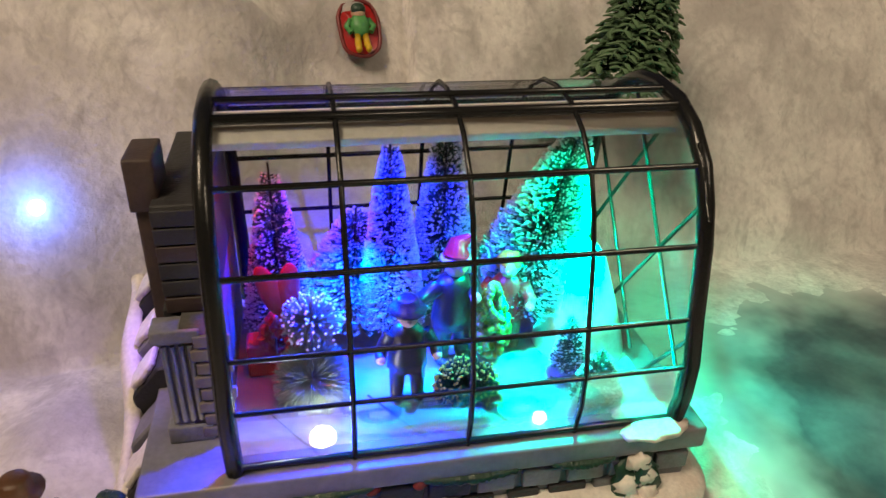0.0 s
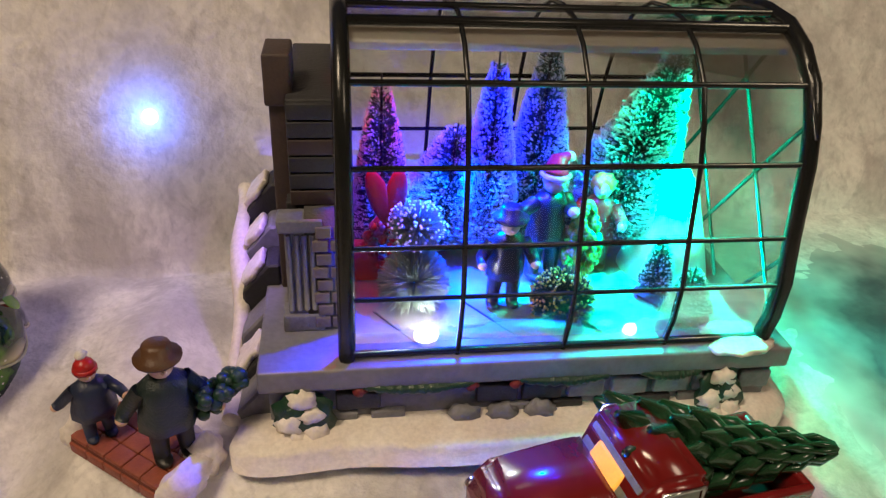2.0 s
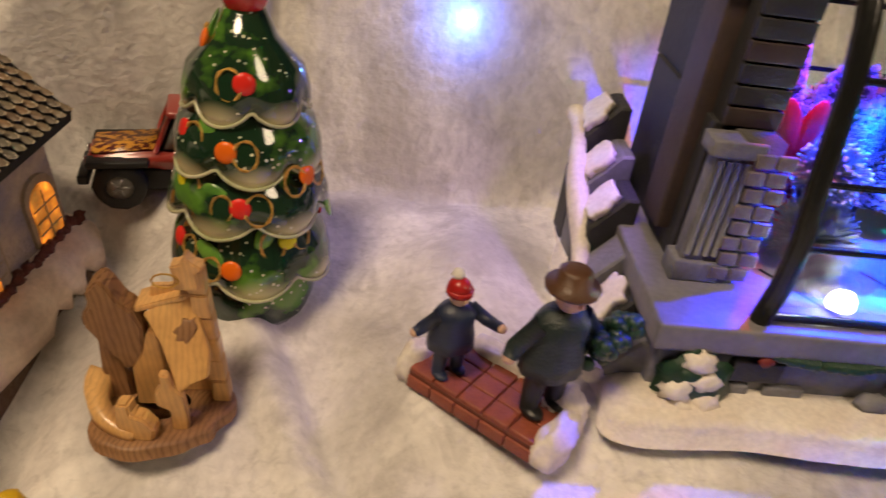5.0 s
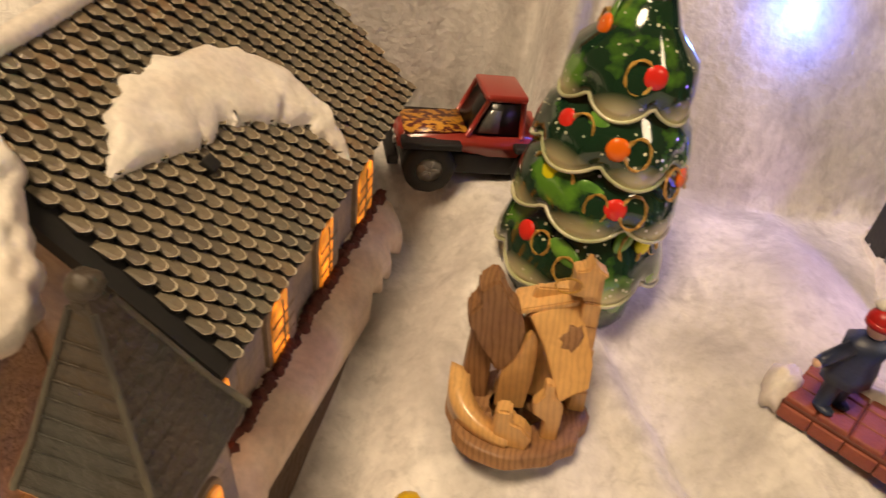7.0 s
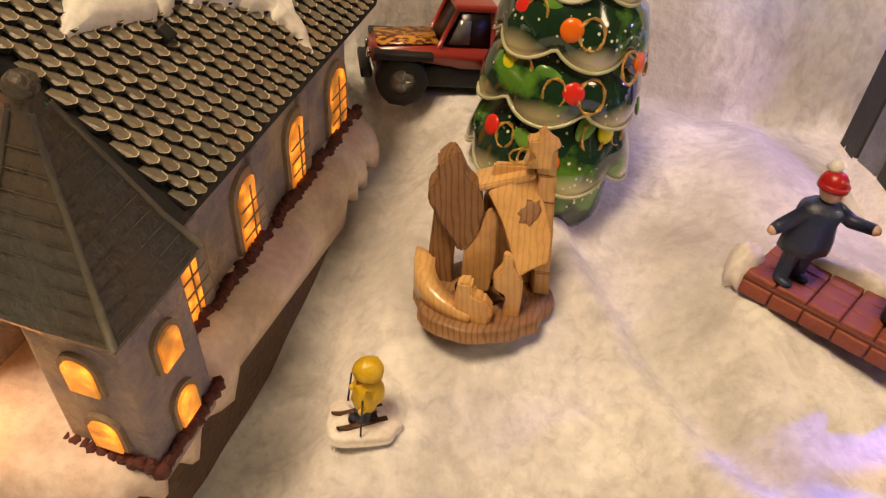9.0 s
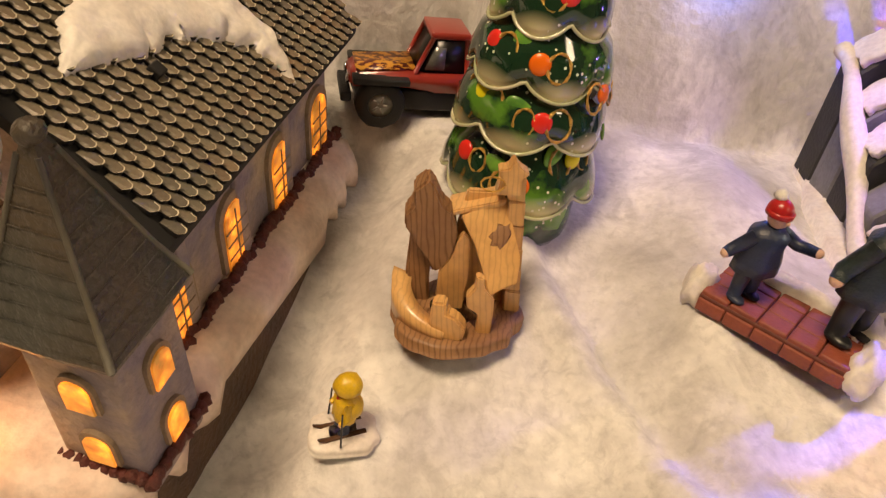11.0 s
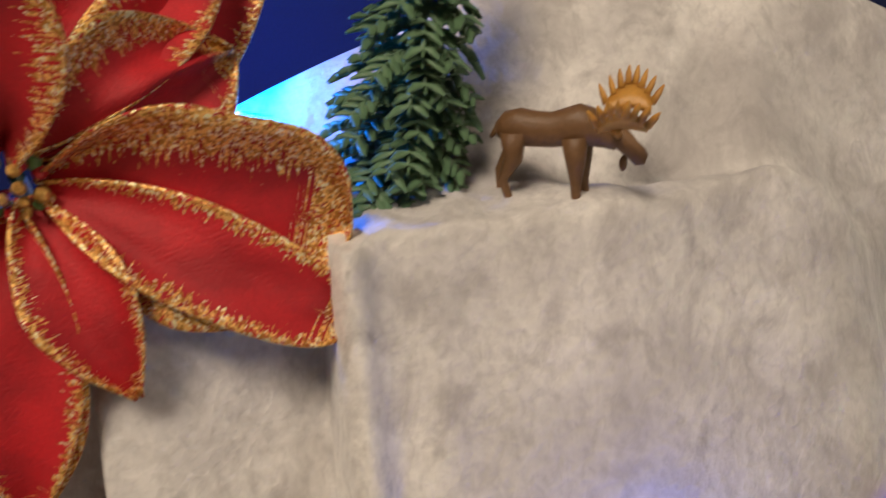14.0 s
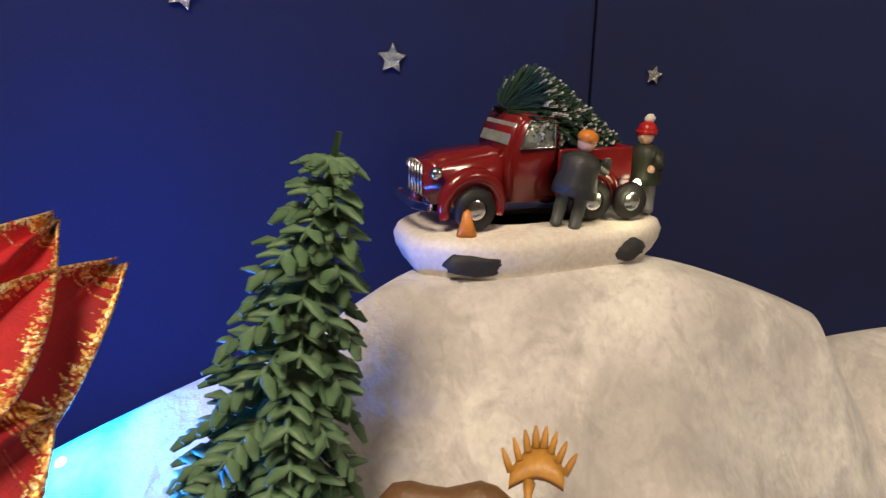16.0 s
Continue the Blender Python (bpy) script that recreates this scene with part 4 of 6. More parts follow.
                row.append(bm.verts.new(on_roof(d - tan.y * e, y + tan.x * e, lift if abs(q) < 1 else -0.0004)))
            if prev:
                for j in range(12):
                    bm.faces.new((prev[j], prev[j + 1], row[j + 1], row[j]))
            prev = row
        bmesh.ops.recalc_face_normals(bm, faces=bm.faces)
        part(name, bm, RESIN_SNOW, ch, label)

    patch("roof_snow", ((0.0400, -0.0150, 0.003), (0.0425, -0.004, 0.0085), (0.0425, 0.010, 0.0105), (0.0395, 0.024, 0.0115), (0.0300, 0.036, 0.0098), (0.0180, 0.041, 0.0055), (0.0090, 0.040, 0.0035), (0.0020, 0.038, 0.002)), "white snow patch on the shingles", 0.0045, 3)
    patch("verge_snow", ((0.0690, -0.028, 0.003), (0.0620, -0.028, 0.005), (0.0540, -0.031, 0.0062), (0.0470, -0.037, 0.0055), (0.0400, -0.042, 0.0055), (0.0345, -0.050, 0.005), (0.0340, -0.060, 0.004)), "thick snow on the front gable edge", 0.006, 5)
    bm = bmesh.new()
    add_box(bm, on_roof(0.0285, 0.0040, 0.0020), (0.0036, 0.0034, 0.0030), turn(0, math.degrees(slope), 0), bevel=0.0004)
    part("roof_block", bm, ROOF_BLACK_GAP_SHADE, ch, "small dark square block under the roof snow")
    bm = bmesh.new()
    add_tube(bm, [(-hw, y0 + (y1 - y0) * k / 16, ridge + 0.0014) for k in range(17)], [0.0025 + 0.0002 * math.sin(k * 1.7) for k in range(17)], 6)
    add_ball(bm, (-hw, y1 - 0.006, ridge + 0.003), (0.0075, 0.010, 0.0065), rough=0.5, seed=4, seg=18, rings=12)
    part("ridge_snow", bm, RESIN_SNOW, ch, "snow along the ridge")
    # front porch gable, lit, and steps
    bm = bmesh.new()
    add_prism(bm, [(-0.079, 0.0), (-0.045, 0.0), (-0.045, 0.050), (-0.062, 0.070), (-0.079, 0.050)], y0 - 0.026, y0 - 0.001)
    porch = part("porch", bm, STUCCO, ch, smooth=False)
    for s in (-1, 1):
        bm = bmesh.new()
        add_box(bm, (-0.062 + s * 0.0095, y0 - 0.0145, 0.0625), (0.029, 0.030, 0.0025), turn(0, s * 46, 0), bevel=0.0008)
        part("porch_roof", bm, mat("brown_porch_timber", (0.16, 0.085, 0.045), 0.5, spots=(0.07, 0.04, 0.025), scale=90, bump=0.6), porch)
    church_window(ch, pose(-0.062, y0 - 0.0265, 0.012), 0.013, 0.034)
    # tower
    tw = 0.0112
    tx, ty = -0.0070, -0.0490
    bm = bmesh.new()
    add_box(bm, (tx, ty, 0.0265), (tw * 2, tw * 2, 0.053), bevel=0.0012, taper=0.96)
    tower = part("tower", bm, STUCCO, ch, "square stucco tower")
    for zz in (0.011, 0.031):
        for a in (0, 90):
            church_window(ch, Matrix.Translation((tx, ty, 0)) @ Matrix.Rotation(radians(a), 4, "Z") @ pose(0.0005, -tw * 0.995 + 0.0001 + 0.012 * (zz - 0.011), zz), 0.0066, 0.0100, 0)
    bm = bmesh.new()
    ew = tw * 1.27
    rows = [[bm.verts.new((tx + sx * w, ty + sy * w, z)) for sx, sy in ((-1, -1), (0, -1.03), (1, -1), (1.03, 0), (1, 1), (0, 1.03), (-1, 1), (-1.03, 0))]
            for w, z in ((ew * 0.97, 0.0510), (ew, 0.0525), (ew * 0.72, 0.063), (ew * 0.42, 0.077), (ew * 0.14, 0.090), (0.0012, 0.0925))]
    skin(bm, rows)
    bm.faces.new(rows[0][::-1])
    bm.faces.new(rows[-1])
    spire = part("spire", bm, SLATE, ch, "grey four-sided slate spire", smooth=False)
    bm = bmesh.new()
    add_ball(bm, (tx, ty, 0.0935), (0.0027, 0.0027, 0.0024), rough=0.2)
    part("finial", bm, SLATE, spire)
    for k in range(9):
        z = 0.0540 + k * 0.0038
        w = np.interp(z, (0.0525, 0.063, 0.077, 0.090), (ew, ew * 0.72, ew * 0.42, ew * 0.14)) + 0.0003
        bm = bmesh.new()
        pts = [(tx + sx * w, ty + sy * w, z) for sx, sy in ((-1, -1), (1, -1), (1, 1), (-1, 1), (-1, -1))]
        for a, b in zip(pts, pts[1:]):
            add_tube(bm, [a, b], 0.00013, 4)
        part("slate_course", bm, SLATE, spire)
    for sx, sy in ((1, -1), (1, 1), (-1, -1), (-1, 1)):
        bm = bmesh.new()
        add_tube(bm, [(tx + sx * w, ty + sy * w, z) for w, z in ((ew * 0.99, 0.0525), (ew * 0.72, 0.063), (ew * 0.42, 0.077), (ew * 0.14, 0.090))], [0.0009, 0.0007, 0.0006, 0.0006], 6)
        part("hip", bm, HIP, spire, "worn pale hip ridge")
    bm = bmesh.new()
    random.seed(5)
    for sx, sy in ((1, 0), (0, -1)):
        for k in range(11):
            q = -tw * 1.05 + k * tw * 0.21
            add_ball(bm, (tx + (sx * tw * 1.08 if sx else q), ty + (sy * tw * 1.08 if sy else q), 0.0075 + random.uniform(-0.0005, 0.0008)), 0.0019, seg=7, rings=5, rough=0.5, seed=k)
    part("tower_hedge", bm, HEDGE, tower)


church()
lamp("church_lamp", "POINT", tuple(CHURCH @ Vector((-0.040, -0.068, 0.014))), 0.008, (1.0, 0.36, 0.07), 0.003)


# ---- ceramic tree ----
def ceramic_tree():
    t = thing("ceramic_christmas_tree", pose(-0.1903, 0.0490, -0.0095), "glossy dark green ceramic tree with painted balls and red flame tip", "ceramic tree")
    glaze = mat("green_glaze", (0.010, 0.035, 0.016), 0.10, spots=(0.12, 0.30, 0.03), scale=42, amount=0.75, coat=0.8, fine=0.1, spread=0.05)
    nt = glaze.node_tree
    ramp = [n for n in nt.nodes if n.type == "VALTORGB"][0]
    ramp.color_ramp.elements[0].position, ramp.color_ramp.elements[1].position = 0.54, 0.60
    vor = nt.nodes.new("ShaderNodeTexVoronoi")
    vor.inputs["Scale"].default_value = 420
    tc = [n for n in nt.nodes if n.type == "TEX_COORD"][0]
    nt.links.new(tc.outputs["Object"], vor.inputs["Vector"])
    patch = nt.nodes.new("ShaderNodeTexNoise")
    patch.inputs["Scale"].default_value = 60
    nt.links.new(tc.outputs["Object"], patch.inputs["Vector"])
    dots = node_math(nt, "MULTIPLY", node_math(nt, "LESS_THAN", vor.outputs["Distance"], 0.2), node_math(nt, "GREATER_THAN", patch.outputs["Fac"], 0.52))
    # airbrushed cream crescent in every scallop: u is the lobe, v the height over its rim
    uv = nt.nodes.new("ShaderNodeUVMap")
    sep = nt.nodes.new("ShaderNodeSeparateXYZ")
    nt.links.new(uv.outputs[0], sep.inputs[0])
    reach = node_math(nt, "SUBTRACT", node_math(nt, "MULTIPLY", sep.outputs[0], 0.85), sep.outputs[1])
    overlay(glaze, node_math(nt, "MULTIPLY", node_math(nt, "POWER", node_math(nt, "MULTIPLY", reach, 1.5, clamp=True), 1.2), 0.95), (0.80, 0.72, 0.42))
    overlay(glaze, dots, (0.7, 0.68, 0.5))
    cream = mat("cream_glaze", (0.62, 0.58, 0.40), 0.12, spots=(0.30, 0.36, 0.16), scale=60, amount=0.7, coat=0.7, fine=0.1)
    tiers = ((0.0264, 0.0185, 0.0145, 0.0400), (0.0248, 0.0165, 0.0355, 0.0570), (0.0226, 0.0125, 0.0525, 0.0760), (0.0186, 0.0056, 0.0695, 0.0970))
    bm = bmesh.new()
    add_lathe(bm, [(0, -0.0045), (0.0205, -0.0045), (0.0215, -0.002), (0.0215, 0.008), (0.0195, 0.016), (0.012, 0.018)], 32)
    part("foot", bm, glaze, t)
    for k, (r0, r1, z0, z1) in enumerate(tiers):
        lobes = 6
        ph = k * math.pi / lobes + 0.25

        def wave(a, i, z0=z0, ph=ph):
            s = abs(math.cos(lobes * (a + ph) / 2))
            w = (1.0, 1.0, 0.8, 0.55, 0.25, 0.1, 0, 0)[i]
            return 1 + w * (0.10 * s - 0.06), -w * 0.0052 * (s ** 0.7) + w * 0.002

        bm = bmesh.new()
        prof = [(r0 * 0.80, z0 + 0.003), (r0 * 0.97, z0), (r0, z0 + 0.0028), (r0 * 0.985, z0 + 0.0065), (r0 * 0.9, z0 + 0.012), (r0 * 0.3 + r1 * 0.65, z0 + (z1 - z0) * 0.7), (r1, z1), (r1 * 0.4, z1 + 0.0005)]
        add_lathe(bm, prof, 84, wave=wave)
        uvl = bm.loops.layers.uv.new("UVMap")
        for f in bm.faces:
            for lo in f.loops:
                x, y, z = lo.vert.co
                lobe = abs(math.cos(lobes * (math.atan2(y, x) + ph) / 2))
                lo[uvl].uv = (lobe, (z - (z0 + 0.002 - 0.0052 * lobe ** 0.7)) / 0.010)
        tier = part("tier", bm, glaze, t)
        # the rolled lip of cream glaze along the scallops
        bm = bmesh.new()
        lip = []
        for j in range(85):
            a = 2 * math.pi * j / 84
            w, dz = wave(a, 1)
            lip.append((r0 * 0.985 * w * math.cos(a), r0 * 0.985 * w * math.sin(a), z0 + 0.0006 + dz))
        add_tube(bm, lip, 0.0006, 6, caps=False)
        part("painted_rim", bm, cream, tier, "cream painted scallop rim")
    # painted balls, gold rings, light leaves

    def radius_at(z):
        for r0, r1, z0, z1 in reversed(tiers):
            if z0 - 0.002 < z < z1:
                u = (z - z0) / (z1 - z0)
                return np.interp(u, (0, 0.1, 0.3, 0.7, 1), (r0 * 1.02, r0 * 1.03, r0 * 0.98, r0 * 0.33 + r1 * 0.68, r1 * 1.03))
        return 0.02

    red_ball = mat("red_ball_paint", (0.75, 0.03, 0.02), 0.25, scale=200, amount=0.1, fine=0.05)
    orange_ball = mat("orange_ball_paint", (0.85, 0.16, 0.01), 0.25, scale=200, amount=0.1, fine=0.05)
    yellow_ball = mat("yellow_ball_paint", (0.8, 0.72, 0.02), 0.25, scale=200, amount=0.1, fine=0.05)
    seen = ((-85, 0.0435, red_ball), (-143, 0.0265, red_ball), (-92, 0.0225, orange_ball), (-141, 0.0465, yellow_ball), (-95, 0.0605, orange_ball), (-80, 0.0795, red_ball), (-48, 0.0300, yellow_ball),
            (-141, 0.0625, red_ball), (-165, 0.0865, orange_ball), (-30, 0.051, orange_ball), (20, 0.03, red_ball), (60, 0.05, orange_ball), (110, 0.03, yellow_ball), (150, 0.048, red_ball), (95, 0.07, red_ball))
    for a, z, m in seen:
        r = radius_at(z)
        bm = bmesh.new()
        add_ball(bm, (0, 0, 0), (0.0012, 0.0033, 0.0033), seg=16, rings=10)
        bm.transform(Matrix.Rotation(radians(a), 4, "Z") @ Matrix.Translation((r - 0.0002, 0, z)) @ Matrix.Rotation(radians(-14), 4, "Y"))
        part("painted_ball", bm, m, t)
    random.seed(8)
    leaf_paint = mat("light_green_leaf_paint", (0.16, 0.36, 0.05), 0.2, spots=(0.05, 0.16, 0.03), scale=140, amount=0.8, coat=0.6, fine=0.1)
    for n, (a0, z, m) in enumerate(seen):
        for da in ((-13, 13), (15,), (-14,))[n % 3]:
            r = radius_at(z)
            bm = bmesh.new()
            rr = random.uniform(0.0030, 0.0040)
            add_tube(bm, [(0, rr * math.cos(q * 0.3927), rr * 1.25 * math.sin(q * 0.3927)) for q in range(17)], [0.00046 + 0.00020 * math.sin(q * 2.3) for q in range(17)], 6, caps=False)
            bm.transform(Matrix.Rotation(radians(a0 + da), 4, "Z") @ Matrix.Translation((r + 0.0001, 0, z - 0.0005)) @ Matrix.Rotation(radians(-14), 4, "Y"))
            part("gold_ring", bm, GOLD, t)
        if n % 2 == 0:
            zz = z + random.uniform(0.002, 0.004)
            bm = bmesh.new()
            add_ball(bm, (0, 0, 0), (0.0009, 0.0030, 0.0058), turn(random.choice((-35, 30, 60))), seg=14, rings=9)
            bm.transform(Matrix.Rotation(radians(a0 - 17), 4, "Z") @ Matrix.Translation((radius_at(zz) - 0.0003, 0, zz)) @ Matrix.Rotation(radians(-16), 4, "Y"))
            part("painted_leaf", bm, leaf_paint, t, "light green painted leaf")
    bm = bmesh.new()
    add_lathe(bm, [(0.0045, 0.0950), (0.0060, 0.0965), (0.0074, 0.1005), (0.0076, 0.1045), (0.0060, 0.1090), (0.0040, 0.1140), (0.0027, 0.1195), (0.0019, 0.1235), (0.0008, 0.1252), (0, 0.1256)], 24)
    part("flame_tip", bm, mat("red_glass", (0.62, 0.012, 0.015), 0.08, scale=80, amount=0.15, coat=0.8, fine=0.05), t, "glossy red flame-shaped tip")


ceramic_tree()


# ---- olive wood crib ----
OLIVE = mat("olive_wood", (0.76, 0.45, 0.17), 0.32, spots=(0.55, 0.28, 0.09), scale=35, amount=0.7, coat=0.3, bump=0.15, bump_scale=300)
OLIVE_DARK = mat("olive_wood_bark", (0.34, 0.18, 0.08), 0.5, spots=(0.20, 0.09, 0.04), scale=60, bump=0.6)
for m in (OLIVE, OLIVE_DARK):
    nt = m.node_tree
    tc = [n for n in nt.nodes if n.type == "TEX_COORD"][0]
    mp = nt.nodes.new("ShaderNodeMapping")
    mp.inputs["Scale"].default_value = (3.0, 3.0, 0.7)
    mp.inputs["Rotation"].default_value = (0.2, 0.5, 0.3)
    nt.links.new(tc.outputs["Object"], mp.inputs["Vector"])
    wv = nt.nodes.new("ShaderNodeTexWave")
    wv.inputs["Scale"].default_value, wv.inputs["Distortion"].default_value, wv.inputs["Detail"].default_value = 75, 6.0, 3
    nt.links.new(mp.outputs[0], wv.inputs["Vector"])
    overlay(m, node_math(nt, "MULTIPLY", node_math(nt, "POWER", wv.outputs["Fac"], 5.0), 0.75 if m is OLIVE_DARK else 0.22), (0.13, 0.055, 0.02))


def crib():
    t = thing("wooden_crib_ornament", pose(-0.2045, -0.0060, -0.0190, -3, 0, 6), "carved olive wood stable ornament with palm, star and figures", "wood carving")

    def plank(name, outline, y0, y1, m, bevel=0.0004, lean=None, label=""):
        bm = bmesh.new()
        add_prism(bm, outline, y0, y1)
        bmesh.ops.bevel(bm, geom=bm.edges[:], offset=bevel, segments=2, affect="EDGES")
        if lean:
            bm.transform(lean)
        return part(name, bm, m, t, label, smooth=False)

    bm = bmesh.new()
    add_slab(bm, [(x - 0.001, y - 0.001) for x, y in blob_outline(0.0198, 0.0165, 44, 0.22, 5, 2.2)], 0, 0.0044, round_top=0.001)
    part("base", bm, OLIVE_DARK, t)
    bm = bmesh.new()
    rows = []
    for k in range(15):
        a = math.pi * (0.93 + 0.50 * k / 14)
        hgt = 0.0145 - 0.0075 * (k / 14)
        rows.append([bm.verts.new((r * 0.0194 * math.cos(a) - 0.001, r * 0.0170 * math.sin(a) + 0.0005, z)) for r, z in ((0.99, 0.0035), (1.02, hgt), (0.72, hgt * 0.9), (0.70, 0.0035))])
    skin(bm, rows)
    bm.faces.new(rows[0][::-1])
    bm.faces.new(rows[-1])
    bmesh.ops.recalc_face_normals(bm, faces=bm.faces)
    part("curved_rail", bm, OLIVE, t, "pale curved front rail")
    plank("palm_trunk", [(-0.0164, 0.003), (-0.0088, 0.003), (-0.0098, 0.014), (-0.0098, 0.028), (-0.0166, 0.028), (-0.0168, 0.014)], 0.0020, 0.0070, OLIVE_DARK, 0.0006)
    plank("palm_crown", [(-0.0137, 0.0465), (-0.0117, 0.0448), (-0.0087, 0.0390), (-0.0060, 0.0370), (-0.0037, 0.0312), (-0.0040, 0.0229), (-0.0060, 0.0188), (-0.0090, 0.0167), (-0.0110, 0.0204), (-0.0151, 0.0254), (-0.0164, 0.0283), (-0.0188, 0.0316), (-0.0189, 0.0353), (-0.0168, 0.0382), (-0.0173, 0.0428)], -0.0010, 0.0075, OLIVE_DARK, 0.0007, label="pointed palm crown with dark bark streaks")
    tilt = Matrix.Translation((0, 0.0035, 0.0380)) @ Matrix.Rotation(radians(-30), 4, "X") @ Matrix.Translation((0, 0.002, -0.0380))
    plank("roof_panel", [(-0.0034, 0.0345), (0.0088, 0.0410), (0.0124, 0.0300), (0.0144, 0.0240), (0.0141, 0.0170), (0.0098, 0.0150), (0.0064, 0.0125), (0.0044, 0.0190), (0.0012, 0.0270)], -0.0040, -0.0002, OLIVE, lean=tilt, label="leaning roof panel with dark knot")
    plank("roof_board", [(-0.0060, 0.0348), (0.0085, 0.0398), (0.0085, 0.0416), (-0.0062, 0.0366)], 0.0012, 0.0110, OLIVE)
    bm = bmesh.new()
    add_ball(bm, (0.0082, -0.00400, 0.0300), (0.0024, 0.00016, 0.0034), turn(0, 30, 0), rough=0.6, seed=4)
    bm.transform(tilt)
    part("knot", bm, OLIVE_DARK, t, "dark knot in the roof panel")
    for k in range(6):
        x = 0.0165 - 0.0010 * k
        plank("stepped_edge", [(x - 0.0030, 0.0045 + 0.0075 * k), (x + 0.0020, 0.0040 + 0.0075 * k), (x + 0.0012, 0.0117 + 0.0075 * k), (x - 0.0034, 0.0119 + 0.0075 * k)], 0.0000 + 0.0004 * (k % 2), 0.0058, OLIVE, 0.0004)
    plank("back_board", [(-0.0070, 0.0040), (0.0140, 0.0040), (0.0085, 0.0420), (-0.0020, 0.0415)], 0.0050, 0.0075, OLIVE, 0.0005)
    plank("standing_cutout", [(0.0045, 0.0030), (0.0088, 0.0030), (0.0086, 0.0110), (0.0080, 0.0165), (0.0050, 0.0195), (0.0042, 0.0235), (0.0020, 0.0240), (0.0022, 0.0200), (0.0002, 0.0170), (0.0008, 0.0130), (0.0042, 0.0110)], -0.0115, -0.0085, OLIVE, 0.0004)
    plank("kneeling_cutout", [(-0.0070, 0.0042), (0.0010, 0.0042), (0.0015, 0.0150), (0.0010, 0.0220), (0.0000, 0.0290), (-0.0020, 0.0310), (-0.0035, 0.0280), (-0.0040, 0.0240), (-0.0075, 0.0180)], -0.0010, 0.0015, OLIVE, 0.0004)
    plank("manger", [(-0.0082, 0.0040), (0.0020, 0.0040), (0.0026, 0.0085), (-0.0004, 0.0120), (-0.0034, 0.0128), (-0.0040, 0.0165), (-0.0078, 0.0160)], -0.0160, -0.0110, OLIVE, 0.0007, pose(0.001, 0, 0, 0, 0, -10))
    plank("star", [(0.0048, 0.0440), (0.0055, 0.0475), (0.0046, 0.0515), (0.0072, 0.0520), (0.0085, 0.0548), (0.0104, 0.0525), (0.0132, 0.0510), (0.0112, 0.0490), (0.0118, 0.0440)], -0.0010, 0.0040, OLIVE, 0.0004)
    bm = bmesh.new()
    add_tube(bm, [(0.0035 + 0.0034 * math.cos(k * 0.6), -0.0016, 0.0475 + 0.0022 * math.sin(k * 0.6)) for k in range(11)], 0.00030, 5, caps=False)
    part("hanging_loop", bm, GOLD, t)


crib()


